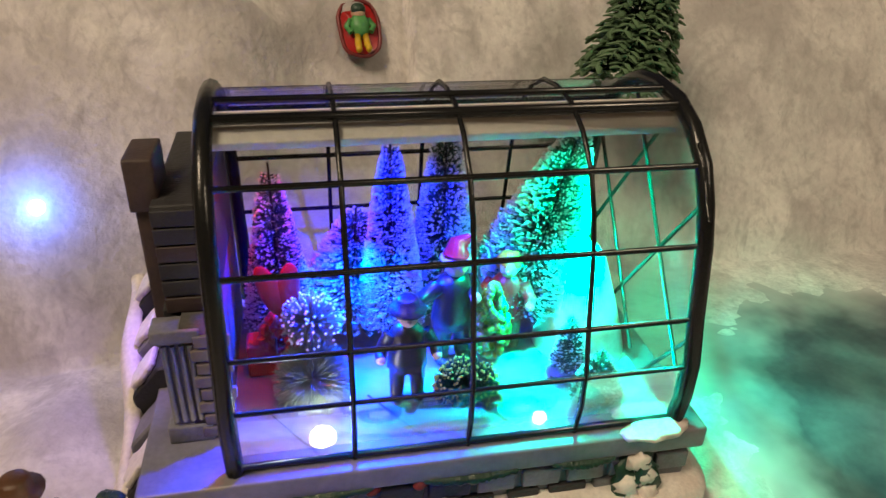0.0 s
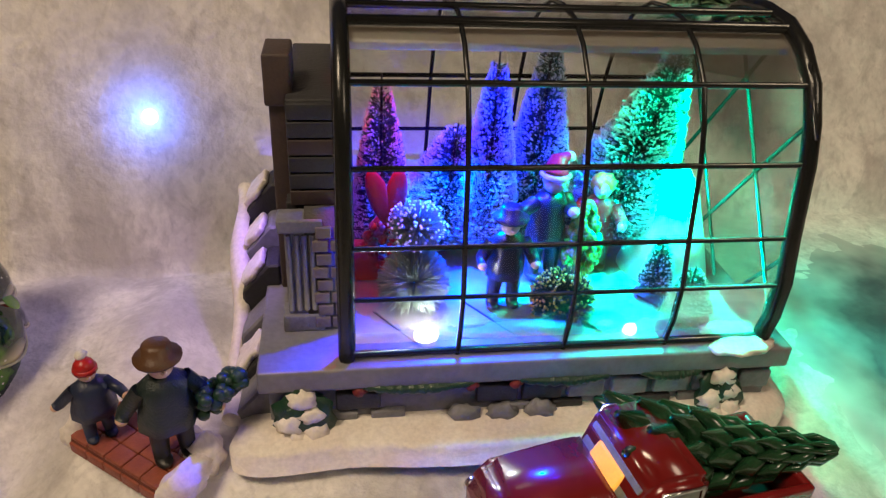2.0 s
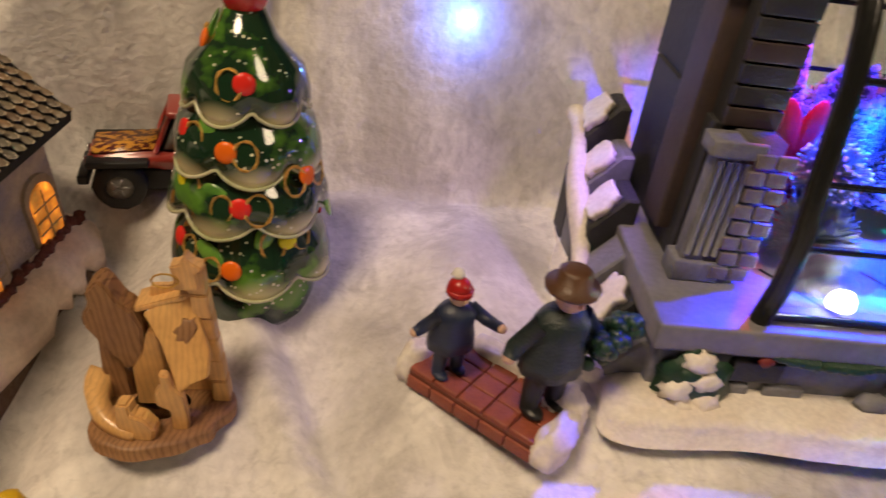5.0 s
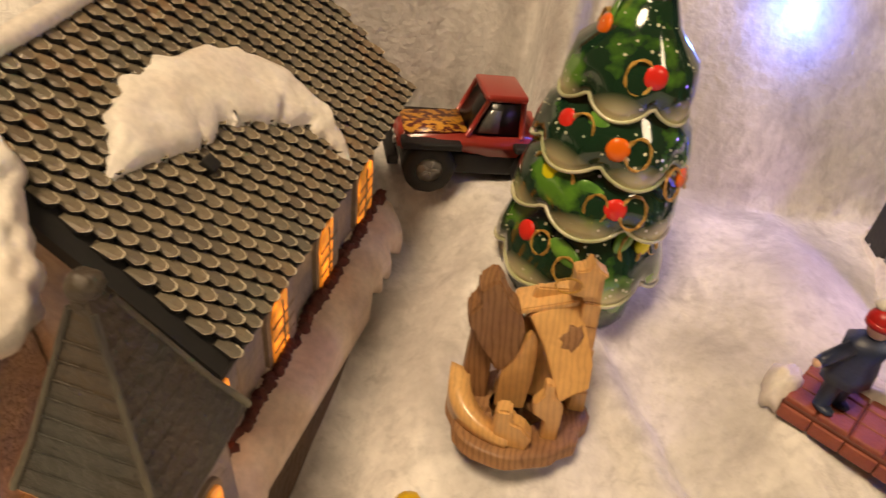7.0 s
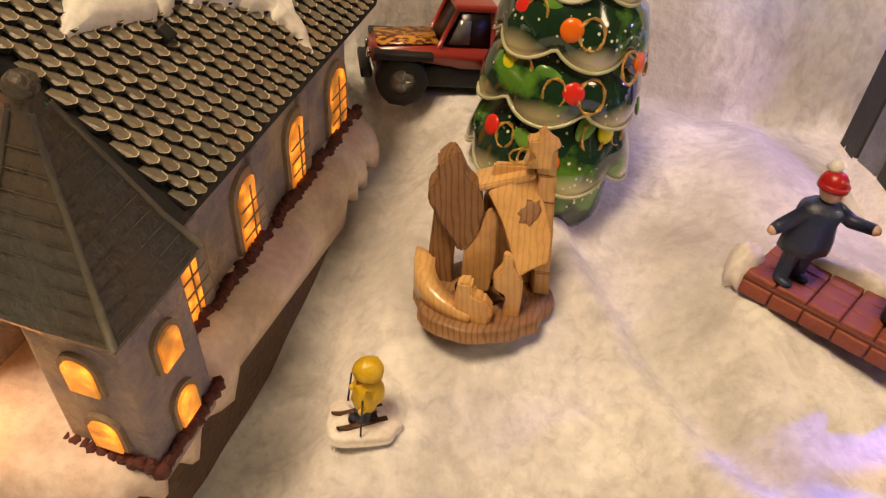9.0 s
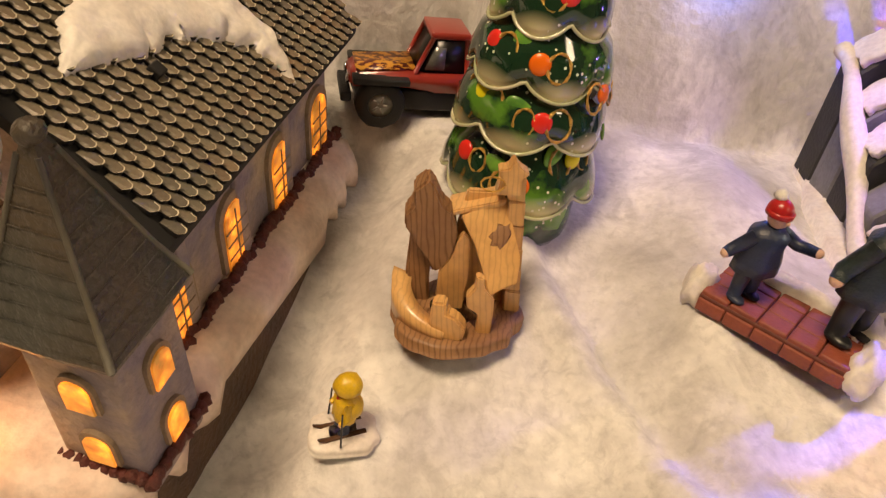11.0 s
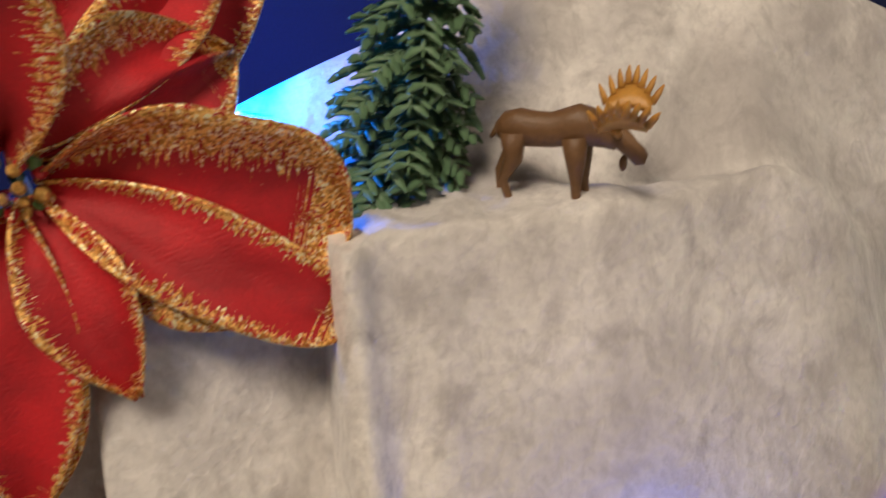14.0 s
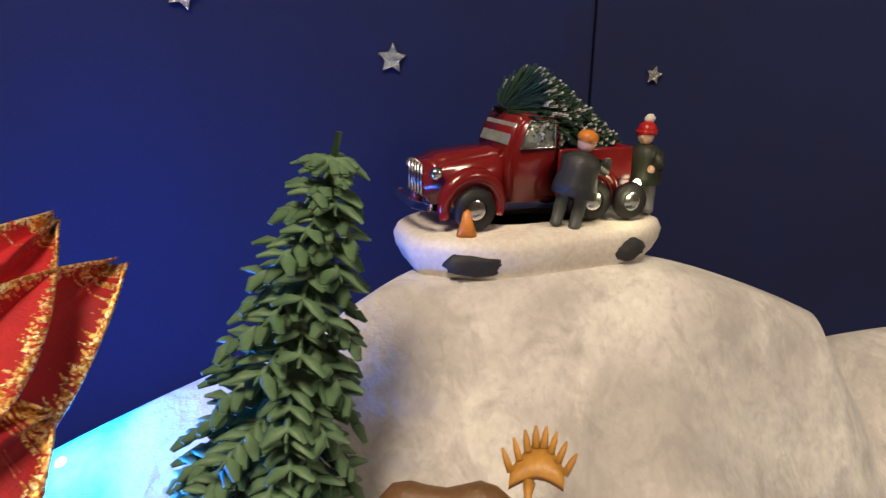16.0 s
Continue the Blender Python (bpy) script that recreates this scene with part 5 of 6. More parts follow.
# ---- toy jeep ----
def jeep():
    t = thing("toy_jeep", pose(-0.2265, 0.0925, 0.0002, -2, 0, 15), "red die-cast toy off-roader with flame print and black tyres", "toy car")
    paint = mat("jeep_red_paint", (0.33, 0.035, 0.022), 0.28, spots=(0.3, 0.03, 0.02), scale=70, amount=0.3, coat=0.4, fine=0.1)
    print_m = mat("flame_print", (0.10, 0.012, 0.012), 0.3, spots=(0.70, 0.34, 0.05), scale=330, amount=1.0, fine=0.1, spread=0.03)
    bm = bmesh.new()
    add_prism(bm, [(-0.0315, 0.0145), (-0.008, 0.0145), (0.0, 0.0125), (0.031, 0.0125), (0.0315, 0.0140), (0.0315, 0.0205), (-0.005, 0.0205), (-0.007, 0.0210), (-0.029, 0.0195), (-0.032, 0.017)], -0.0115, 0.0115)
    bmesh.ops.bevel(bm, geom=bm.edges[:], offset=0.0010, segments=2, affect="EDGES")
    part("body", bm, paint, t)
    bm = bmesh.new()
    add_prism(bm, [(-0.0295, 0.0199), (-0.0075, 0.0214), (-0.0075, 0.0219), (-0.0295, 0.0204)], -0.0095, 0.0095)
    part("bonnet_print", bm, print_m, t, "flame print on the bonnet")
    bm = bmesh.new()
    add_prism(bm, [(-0.008, 0.0205), (0.0125, 0.0205), (0.0105, 0.0335), (-0.0015, 0.0335)], -0.0098, 0.0098)
    bmesh.ops.bevel(bm, geom=bm.edges[:], offset=0.0009, segments=2, affect="EDGES")
    part("cab", bm, mat("dark_cab_interior", (0.015, 0.013, 0.012), 0.3), t)
    bm = bmesh.new()
    add_box(bm, (0.0045, 0, 0.0345), (0.0150, 0.0205, 0.0026), bevel=0.0009)
    part("roof", bm, paint, t)
    for y in (-0.0101, 0.0101):
        for pts in (((-0.0078, 0.0205), (-0.0020, 0.034)), ((0.0120, 0.0205), (0.0105, 0.034))):
            bm = bmesh.new()
            add_tube(bm, [(pts[0][0], y, pts[0][1]), (pts[1][0], y, pts[1][1])], 0.0010, 6)
            part("pillar", bm, paint, t)
    for y in (-0.0103, 0.0103):
        bm = bmesh.new()
        add_prism(bm, [(-0.0045, 0.022), (0.003, 0.022), (0.003, 0.0305), (-0.0012, 0.0305)], y - 0.0003, y + 0.0003)
        part("side_window", bm, mat("smoky_plastic_window", (0.16, 0.16, 0.15), 0.1, coat=0.5), t)
    bm = bmesh.new()
    add_box(bm, (0.024, 0, 0.0215), (0.012, 0.018, 0.004), bevel=0.001)
    part("rear_tray", bm, paint, t)
    bm = bmesh.new()
    add_box(bm, (-0.033, 0, 0.0105), (0.004, 0.0235, 0.0035), bevel=0.0008)
    part("bumper", bm, TYRE, t)
    bm = bmesh.new()
    add_box(bm, (0, 0, 0.0100), (0.058, 0.0215, 0.0085), bevel=0.0012)
    part("chassis", bm, TYRE, t)
    for y in (-0.006, 0.006):
        bm = bmesh.new()
        add_ball(bm, (-0.0322, y, 0.0158), (0.0009, 0.0019, 0.0019))
        part("headlight", bm, CHROME, t)
    for x in (-0.0205, 0.0195):
        for s in (-1, 1):
            bm = bmesh.new()
            add_lathe(bm, [(0.0046, -0.0036), (0.0084, -0.0036), (0.0094, -0.0022), (0.0094, 0.0022), (0.0084, 0.0036), (0.0046, 0.0036)], 22, c=(x, s * 0.0118, 0.0090), turn=turn(90),
                      wave=lambda a, i: (1 + (0.02 if i in (2, 3) else 0) * math.copysign(1, math.sin(11 * a)), 0))
            wheel = part("wheel", bm, TYRE, t)
            bm = bmesh.new()
            add_lathe(bm, [(0, -0.0027), (0.0012, -0.0030), (0.0046, -0.0030), (0.0048, 0.0031), (0, 0.0030)], 16, c=(x, s * 0.0118, 0.0090), turn=turn(90 if s < 0 else -90))
            for q in range(5):
                add_box(bm, (x + 0.0022 * math.cos(q * 1.2566), s * 0.0118 + s * 0.0036, 0.0090 + 0.0022 * math.sin(q * 1.2566)), (0.0026, 0.0007, 0.0009), turn(0, -72 * q, 0))
            part("rim", bm, mat("grey_rim", (0.42, 0.41, 0.38), 0.35, metal=0.3), wheel)
            bm = bmesh.new()
            add_box(bm, (x, s * 0.0122, 0.0180), (0.021, 0.0075, 0.0024), bevel=0.0008)
            part("mudguard", bm, TYRE, t)


jeep()


# ---- skier ----
bm = bmesh.new()
add_slab(bm, blob_outline(0.0100, 0.0076, 30, 0.18, 2, 2.4), 0, 0.003, round_top=0.0012)
ob = part("snow_stand", bm, RESIN_SNOW)
ob.matrix_world = pose(-0.2315, -0.0440, ground(-0.2315, -0.0440) + 0.0010, 4, 0, 20)
tagged(ob, "small round resin snow stand on the cloth", "figurine stand")


def skis(bm, h):
    for s in (-1, 1):
        add_tube(bm, [(s * 0.14 * h, -0.42 * h, 0.05 * h), (s * 0.13 * h, -0.30 * h, 0.0), (s * 0.12 * h, 0.30 * h, 0.0)], [0.03 * h, 0.05 * h, 0.045 * h], 6, mi=5, flat=0.4)
        add_tube(bm, [(s * 0.32 * h, -0.14 * h, 0.0), (s * 0.26 * h, -0.12 * h, 0.62 * h)], 0.014 * h, 6, mi=6)
    add_lathe(bm, [(0.10 * h, 0), (0.125 * h, 0.02 * h), (0.10 * h, 0.05 * h)], 12, c=(0, -0.01 * h, 0.66 * h), mi=7)
    add_ball(bm, (0, 0.03 * h, 0.90 * h), (0.20 * h, 0.21 * h, 0.19 * h), mi=0, rough=0.15)
    add_ball(bm, (0, 0.07 * h, 0.50 * h), (0.22 * h, 0.20 * h, 0.24 * h), mi=0, rough=0.1)


ob = figurine("skier_figurine", pose(-0.2310, -0.0440, ground(-0.2315, -0.0440) + 0.0042, 0, 0, -62), "tiny resin skier in yellow jacket, yellow hat and red scarf", 0.0185, YELLOW, NAVY, YELLOW, "hair", arms=((0.25, -0.35, -0.8), (-0.25, -0.35, -0.8)), extra=skis, stout=1.35)
for m in (BROWN, COAT_BLACK, RED):
    ob.data.materials.append(m)


# ---- man and child with the brick path ----
def brick_path():
    t = thing("brick_path_base", pose(-0.1115, -0.0045, -0.0058, 0, 0, -38), "resin base of red bricks with lumps of snow at its ends", "figurine base")
    bm = bmesh.new()
    add_box(bm, (0.001, 0, 0.003), (0.044, 0.0215, 0.006), bevel=0.001)
    part("mortar_bed", bm, mat("dark_red_mortar", (0.14, 0.035, 0.02), 0.6, scale=200), t)
    random.seed(6)
    for i in range(5):
        for j in range(3):
            bm = bmesh.new()
            add_box(bm, (-0.0165 + i * 0.0087, -0.0071 + j * 0.0071, 0.0062), (0.0083, 0.0068, 0.0022), turn(random.uniform(-2, 2), random.uniform(-2, 2), 0), bevel=0.0006)
            part("brick", bm, BRICK_RED, t)
        bm = bmesh.new()
        add_box(bm, (-0.0165 + i * 0.0087, -0.0109, 0.0026), (0.0083, 0.0014, 0.0042), bevel=0.0005)
        part("brick", bm, BRICK_RED, t)
    for x, y, rx, ry, rz, k in ((-0.0235, -0.004, 0.0048, 0.0075, 0.007, 1), (0.0250, -0.002, 0.0052, 0.0105, 0.0072, 2), (0.001, 0.0122, 0.020, 0.0042, 0.0068, 3), (0.021, 0.010, 0.007, 0.007, 0.0075, 4)):
        bm = bmesh.new()
        add_ball(bm, (x, y, 0.0042), (rx, ry, rz), rough=0.35, seed=k, seg=20, rings=12)
        part("snow_lump", bm, RESIN_SNOW, t)


brick_path()


def wreath_tree(bm, h):
    """The small fir that the man drags under his arm."""
    random.seed(2)
    for i in range(60):
        a, u = random.uniform(0, 6.28), random.random()
        r = 0.15 * h * (1 - 0.6 * u) * random.uniform(0.5, 1.0)
        add_ball(bm, (0.20 * h + u * 0.30 * h, -0.05 * h + r * math.cos(a), 0.42 * h + 0.10 * h * u + r * math.sin(a)), (0.055 * h, 0.05 * h, 0.045 * h), turn(0, 40, 0), seg=6, rings=4, mi=5)


PATH_TOP = Matrix(pose(-0.1115, -0.0045, -0.0058, 0, 0, -38))
ob = figurine("man_with_tree_figurine", PATH_TOP @ pose(0.0160, 0.0030, 0.0072, 0, 0, 66), "resin man in dark coat and brown hat carrying a green tree", 0.048, mat("dark_teal_coat", (0.016, 0.03, 0.03), 0.4, scale=250, bump=0.6), COAT_BLACK, BROWN, "brim",
              arms=((0.5, -0.3, -0.75), (-0.4, 0.1, -0.6)), extra=wreath_tree, stout=1.2)
ob.data.materials.append(DARK_GREEN)
figurine("child_in_red_hat_figurine", PATH_TOP @ pose(-0.0118, -0.0045, 0.0072, 0, 0, 68), "resin child in navy coat and red bobble hat on bricks", 0.0345, NAVY, NAVY, RED, "bobble", arms=((0.3, -0.85, -0.1), (-0.5, 0.2, -0.5)), stout=1.3)


# ---- pick-up truck, with variants for the two trucks ----
def resin_fir(parent_name, m, label, length, radius, seed):
    """A lying resin fir of overlapping pointed tufts; local z is its axis."""
    random.seed(seed)
    t = thing(parent_name, m, label, "model tree")
    mt = mat("glossy_fir_paint", (0.012, 0.045, 0.02), 0.22, spots=(0.02, 0.08, 0.03), scale=200, coat=0.4)
    tiers = 8
    for k in range(tiers):
        u = k / tiers
        bm = bmesh.new()
        rr = radius * (1 - u) + 0.002
        for i in range(10):
            a = 6.283 * (i + 0.5 * (k % 2)) / 10 + random.uniform(-0.1, 0.1)
            d = Vector((math.cos(a), math.sin(a), 0))
            p = d * rr * 0.35 + Vector((0, 0, length * u + length / tiers * 1.1))
            q = d * rr * random.uniform(0.95, 1.1) + Vector((0, 0, length * u - 0.002))
            add_tube(bm, [p, (p + q) / 2 + d * 0.0012, q], [rr * 0.22, rr * 0.26, rr * 0.06], 7)
        add_lathe(bm, [(rr * 0.7, length * u), (rr * 0.25, length * (u + 1.2 / tiers)), (0, length * (u + 1.35 / tiers))], 12)
        part("tier", bm, mt, t)
    return t


def pickup(m, length, label, group="pick-up trucks", nose=0.0):
    """An old rounded pick-up, nose towards -x, standing on z = 0."""
    t = thing("pickup_truck", m, label, "toy truck", group)
    s = length / 0.074
    W2 = 0.0135 * s

    def P(pts):
        return [(x * s, z * s) for x, z in pts]

    bm = bmesh.new()
    add_prism(bm, P([(-0.036, 0.008), (-0.008, 0.008), (-0.008, 0.0245 + nose), (-0.014, 0.0245 + nose), (-0.032, 0.0225 + nose), (-0.0365, 0.019 + nose * 0.6)]), -W2 * (0.72 + nose * 50), W2 * (0.72 + nose * 50))
    bmesh.ops.bevel(bm, geom=bm.edges[:], offset=0.0022 * s, segments=3, affect="EDGES")
    part("bonnet", bm, TRUCK_RED, t)
    bm = bmesh.new()
    add_prism(bm, P([(-0.0105, 0.0075), (0.0085, 0.0075), (0.0085, 0.0335), (0.0055, 0.036), (-0.004, 0.036), (-0.0075, 0.033), (-0.0105, 0.0245)]), -W2 * 0.92, W2 * 0.92)
    bmesh.ops.bevel(bm, geom=bm.edges[:], offset=0.0018 * s, segments=3, affect="EDGES")
    cab = part("cab", bm, TRUCK_RED, t)
    for y in (-1, 1):
        bm = bmesh.new()
        add_prism(bm, P([(-0.0062, 0.0255), (0.0050, 0.0255), (0.0046, 0.0330), (-0.0035, 0.0330)]), y * W2 * 0.92 - 0.0005 * s, y * W2 * 0.92 + 0.0005 * s)
        part("side_window", bm, mat("pale_window_paint", (0.36, 0.38, 0.34), 0.25, scale=200), cab, "pale painted window")
        bm = bmesh.new()
        add_tube(bm, [((x) * s, y * W2 * 0.96, z * s) for x, z in ((-0.0068, 0.025), (0.0056, 0.025), (0.0052, 0.0336), (-0.0038, 0.0336), (-0.0068, 0.025))], 0.0005 * s, 5)
        part("window_trim", bm, CHROME, cab)
    bm = bmesh.new()
    add_box(bm, (-0.0082 * s, 0, 0.0292 * s), (0.0012 * s, W2 * 1.5, 0.0075 * s), turn(0, 24, 0), bevel=0.0004)
    part("windscreen", bm, mat("windscreen_paint", (0.3, 0.33, 0.31), 0.15), cab)
    bm = bmesh.new()
    add_box(bm, (0.0225 * s, 0, 0.0115 * s), (0.029 * s, W2 * 1.75, 0.007 * s), bevel=0.0009 * s)
    for y in (-1, 1):
        add_box(bm, (0.0225 * s, y * W2 * 0.84, 0.0185 * s), (0.029 * s, 0.0022 * s, 0.0115 * s), bevel=0.0009 * s)
    add_box(bm, (0.036 * s, 0, 0.0185 * s), (0.0022 * s, W2 * 1.7, 0.0115 * s), bevel=0.0009 * s)
    part("bed", bm, TRUCK_RED, t)
    for x in (-0.0225, 0.0205):
        for y in (-1, 1):
            bm = bmesh.new()
            pts = [((x + 0.0098 * math.cos(a)) * s, y * W2 * 0.86, (0.0072 + 0.0098 * math.sin(a)) * s) for a in [math.pi * k / 10 for k in range(-1, 12)]]
            add_tube(bm, pts, [0.0016 * s + 0.0016 * s * math.sin(math.pi * k / 12) for k in range(13)], 8)
            add_ball(bm, (x * s, y * W2 * 0.84, 0.0115 * s), (0.0092 * s, W2 * 0.15, 0.0062 * s))
            part("mudguard", bm, TRUCK_RED, t)
            bm = bmesh.new()
            add_lathe(bm, [(0.0034 * s, -0.0018 * s), (0.0064 * s, -0.0018 * s), (0.0070 * s, 0), (0.0064 * s, 0.0018 * s), (0.0034 * s, 0.0018 * s)], 22, c=(x * s, y * W2 * 1.02, 0.0070 * s), turn=turn(90))
            wheel = part("wheel", bm, TYRE, t)
            bm = bmesh.new()
            add_ball(bm, (x * s, y * W2 * 1.08, 0.0070 * s), (0.0041 * s, 0.0013 * s, 0.0041 * s))
            part("hubcap", bm, CHROME, wheel)
    for y in (-1, 1):
        bm = bmesh.new()
        add_ball(bm, (-0.0345 * s, y * W2 * 0.82, 0.0185 * s), (0.0022 * s, 0.0020 * s, 0.0020 * s))
        part("headlight", bm, CHROME, t)
    bm = bmesh.new()
    add_tube(bm, [(-0.0375 * s, -W2, 0.0085 * s), (-0.0405 * s, -W2 * 0.5, 0.0085 * s), (-0.0405 * s, W2 * 0.5, 0.0085 * s), (-0.0375 * s, W2, 0.0085 * s)], 0.0013 * s, 8)
    part("bumper", bm, CHROME, t)
    bm = bmesh.new()
    for k in range(5):
        add_box(bm, (-0.0372 * s, (k - 2) * 0.0026 * s, 0.0158 * s), (0.0008 * s, 0.0011 * s, 0.0095 * s))
    part("grille", bm, CHROME, t)
    return t


# the front truck with the resin tree
pickup(pose(0.0440, -0.0590, -0.0030, 0, 0, 8.5), 0.098, "dark red glossy pick-up with lit window and tree", nose=0.0040)
bm = bmesh.new()
add_slab(bm, blob_outline(0.064, 0.030, 50, 0.1, 6, 3), 0, 0.005, round_top=0.002)
ob = part("truck_stand", bm, RESIN_SNOW)
ob.matrix_world = pose(0.048, -0.062, -0.0090, 0, 0, 8.5)
tagged(ob, "cream resin snow stand under the red pick-up", "figurine stand")
resin_fir("lying_fir", pose(0.0400, -0.0500, 0.0275, 0, 86, -6), "glossy dark green resin fir lying on the pick-up bed", 0.066, 0.0175, 3)
bm = bmesh.new()
add_box(bm, (0, 0, 0), (0.0016, 0.014, 0.0060), bevel=0.0006)
ob = part("lit_rear_window", bm, mat("lit_cab_window", (0.8, 0.4, 0.08), 0.3, emit=(1, 0.42, 0.06), emit_power=1.15))
ob.matrix_world = pose(0.0322, -0.0605, 0.0362, 0, 30, 8.5)
tagged(ob, "glowing amber cab window of the pick-up", "lamp")

# the truck on the hill
HILL = pose(-0.0885, 0.2700, 0.2245, 0, 0, 5)


def hill_stand():
    t = thing("hill_truck_stand", HILL, "oval cream resin snow stand with dark stones in its rim", "figurine stand")
    bm = bmesh.new()
    o = blob_outline(0.0485, 0.0265, 60, 0.06, 9, 2.8)
    rows = [[bm.verts.new((x * k, y * k, z)) for x, y in o] for k, z in ((0.86, -0.003), (0.94, 0.001), (0.985, 0.005), (1.0, 0.0085), (0.97, 0.0113), (0.9, 0.0125), (0.4, 0.0130))]
    skin(bm, rows)
    bm.faces.new(rows[0][::-1])
    bm.faces.new(rows[-1])
    part("snow_body", bm, RESIN_SNOW, t)
    for x, w in ((-0.0255, 0.0142), (0.0265, 0.0066)):
        bm = bmesh.new()
        add_ball(bm, (x, -0.0228 + 0.00035 * abs(x) / 0.01, 0.0050), (w, 0.0036, 0.0045), rough=0.25, seed=x * 50, seg=18, rings=12)
        part("stone", bm, DARK_STONE, t, "dark grey stone in the rim")


hill_stand()
pickup(HILL @ pose(-0.004, 0.0005, 0.0130, 0, 0, 2), 0.0755, "dark red resin pick-up truck with a frosted tree on its roof")
bottle_brush("roof_tree", HILL @ pose(-0.0125, 0.004, 0.0500, 0, 109, 0), 0.058, 0.0170, "frosted dark green brush tree lying on the pick-up roof", tips=0.12, count=2600, seed=21, stub=0.02, group="")
figurine("man_in_orange_cap_figurine", HILL @ pose(0.0045, -0.0175, 0.0126, 0, 13, 0) @ pose(0, 0, 0, 0, 0, 150), "resin man in long dark coat and orange cap pushing the truck", 0.0345, mat("charcoal_coat", (0.035, 0.037, 0.037), 0.5, bump=0.4), mat("slate_trousers", (0.07, 0.08, 0.08), 0.5), ORANGE, "cap", arms=((-0.2, -0.7, 0.15), (-0.3, -0.5, 0.1)), stout=1.3)
figurine("man_in_red_hat_figurine", HILL @ pose(0.0425, -0.0060, 0.0128, 0, 0, -60), "resin man with red and white hat holding a green wreath", 0.0335, mat("olive_coat", (0.03, 0.035, 0.02), 0.5, bump=0.4), mat("grey_trousers", (0.16, 0.16, 0.16), 0.5), RED, "bobble", arms=((0.1, -0.6, -0.4), (-0.1, -0.6, -0.4)), stout=1.2)


def loose_wheel():
    t = thing("spare_wheel", HILL @ pose(0.0310, -0.0150, 0.0197), "upright spare wheel with chrome hub on the stand", "wheel")
    bm = bmesh.new()
    add_lathe(bm, [(0.003, -0.0018), (0.0058, -0.0018), (0.0066, 0), (0.0058, 0.0018), (0.003, 0.0018)], 22, turn=turn(90))
    part("tyre", bm, TYRE, t)
    bm = bmesh.new()
    add_ball(bm, (0, -0.0008, 0), (0.0041, 0.0016, 0.0041))
    part("hubcap", bm, CHROME, t)


loose_wheel()
bm = bmesh.new()
add_lathe(bm, [(0, 0), (0.0036, 0), (0.0022, 0.004), (0.0012, 0.0078), (0, 0.0085)], 14, wave=lambda a, i: (1 + 0.1 * math.sin(4 * a), 0))
ob = part("orange_cone", bm, ORANGE)
ob.matrix_world = HILL @ pose(-0.0300, -0.0165, 0.0124)
tagged(ob, "small orange warning cone beside the front wheel", "cone")
bm = bmesh.new()
add_ball(bm, (0, 0, 0), (0.0016, 0.0012, 0.0018))
ob = part("truck_tail_lamp", bm, glow("warm_white_led", (1, 0.85, 0.5), 8))
ob.matrix_world = HILL @ pose(0.0352, -0.0128, 0.0248)
tagged(ob, "tiny glowing tail lamp beside the pick-up", "lamp")
lamp("tail_lamp_light", "POINT", tuple(HILL @ Vector((0.030, -0.022, 0.0228))), 0.0035, (1.0, 0.85, 0.4), 0.001)


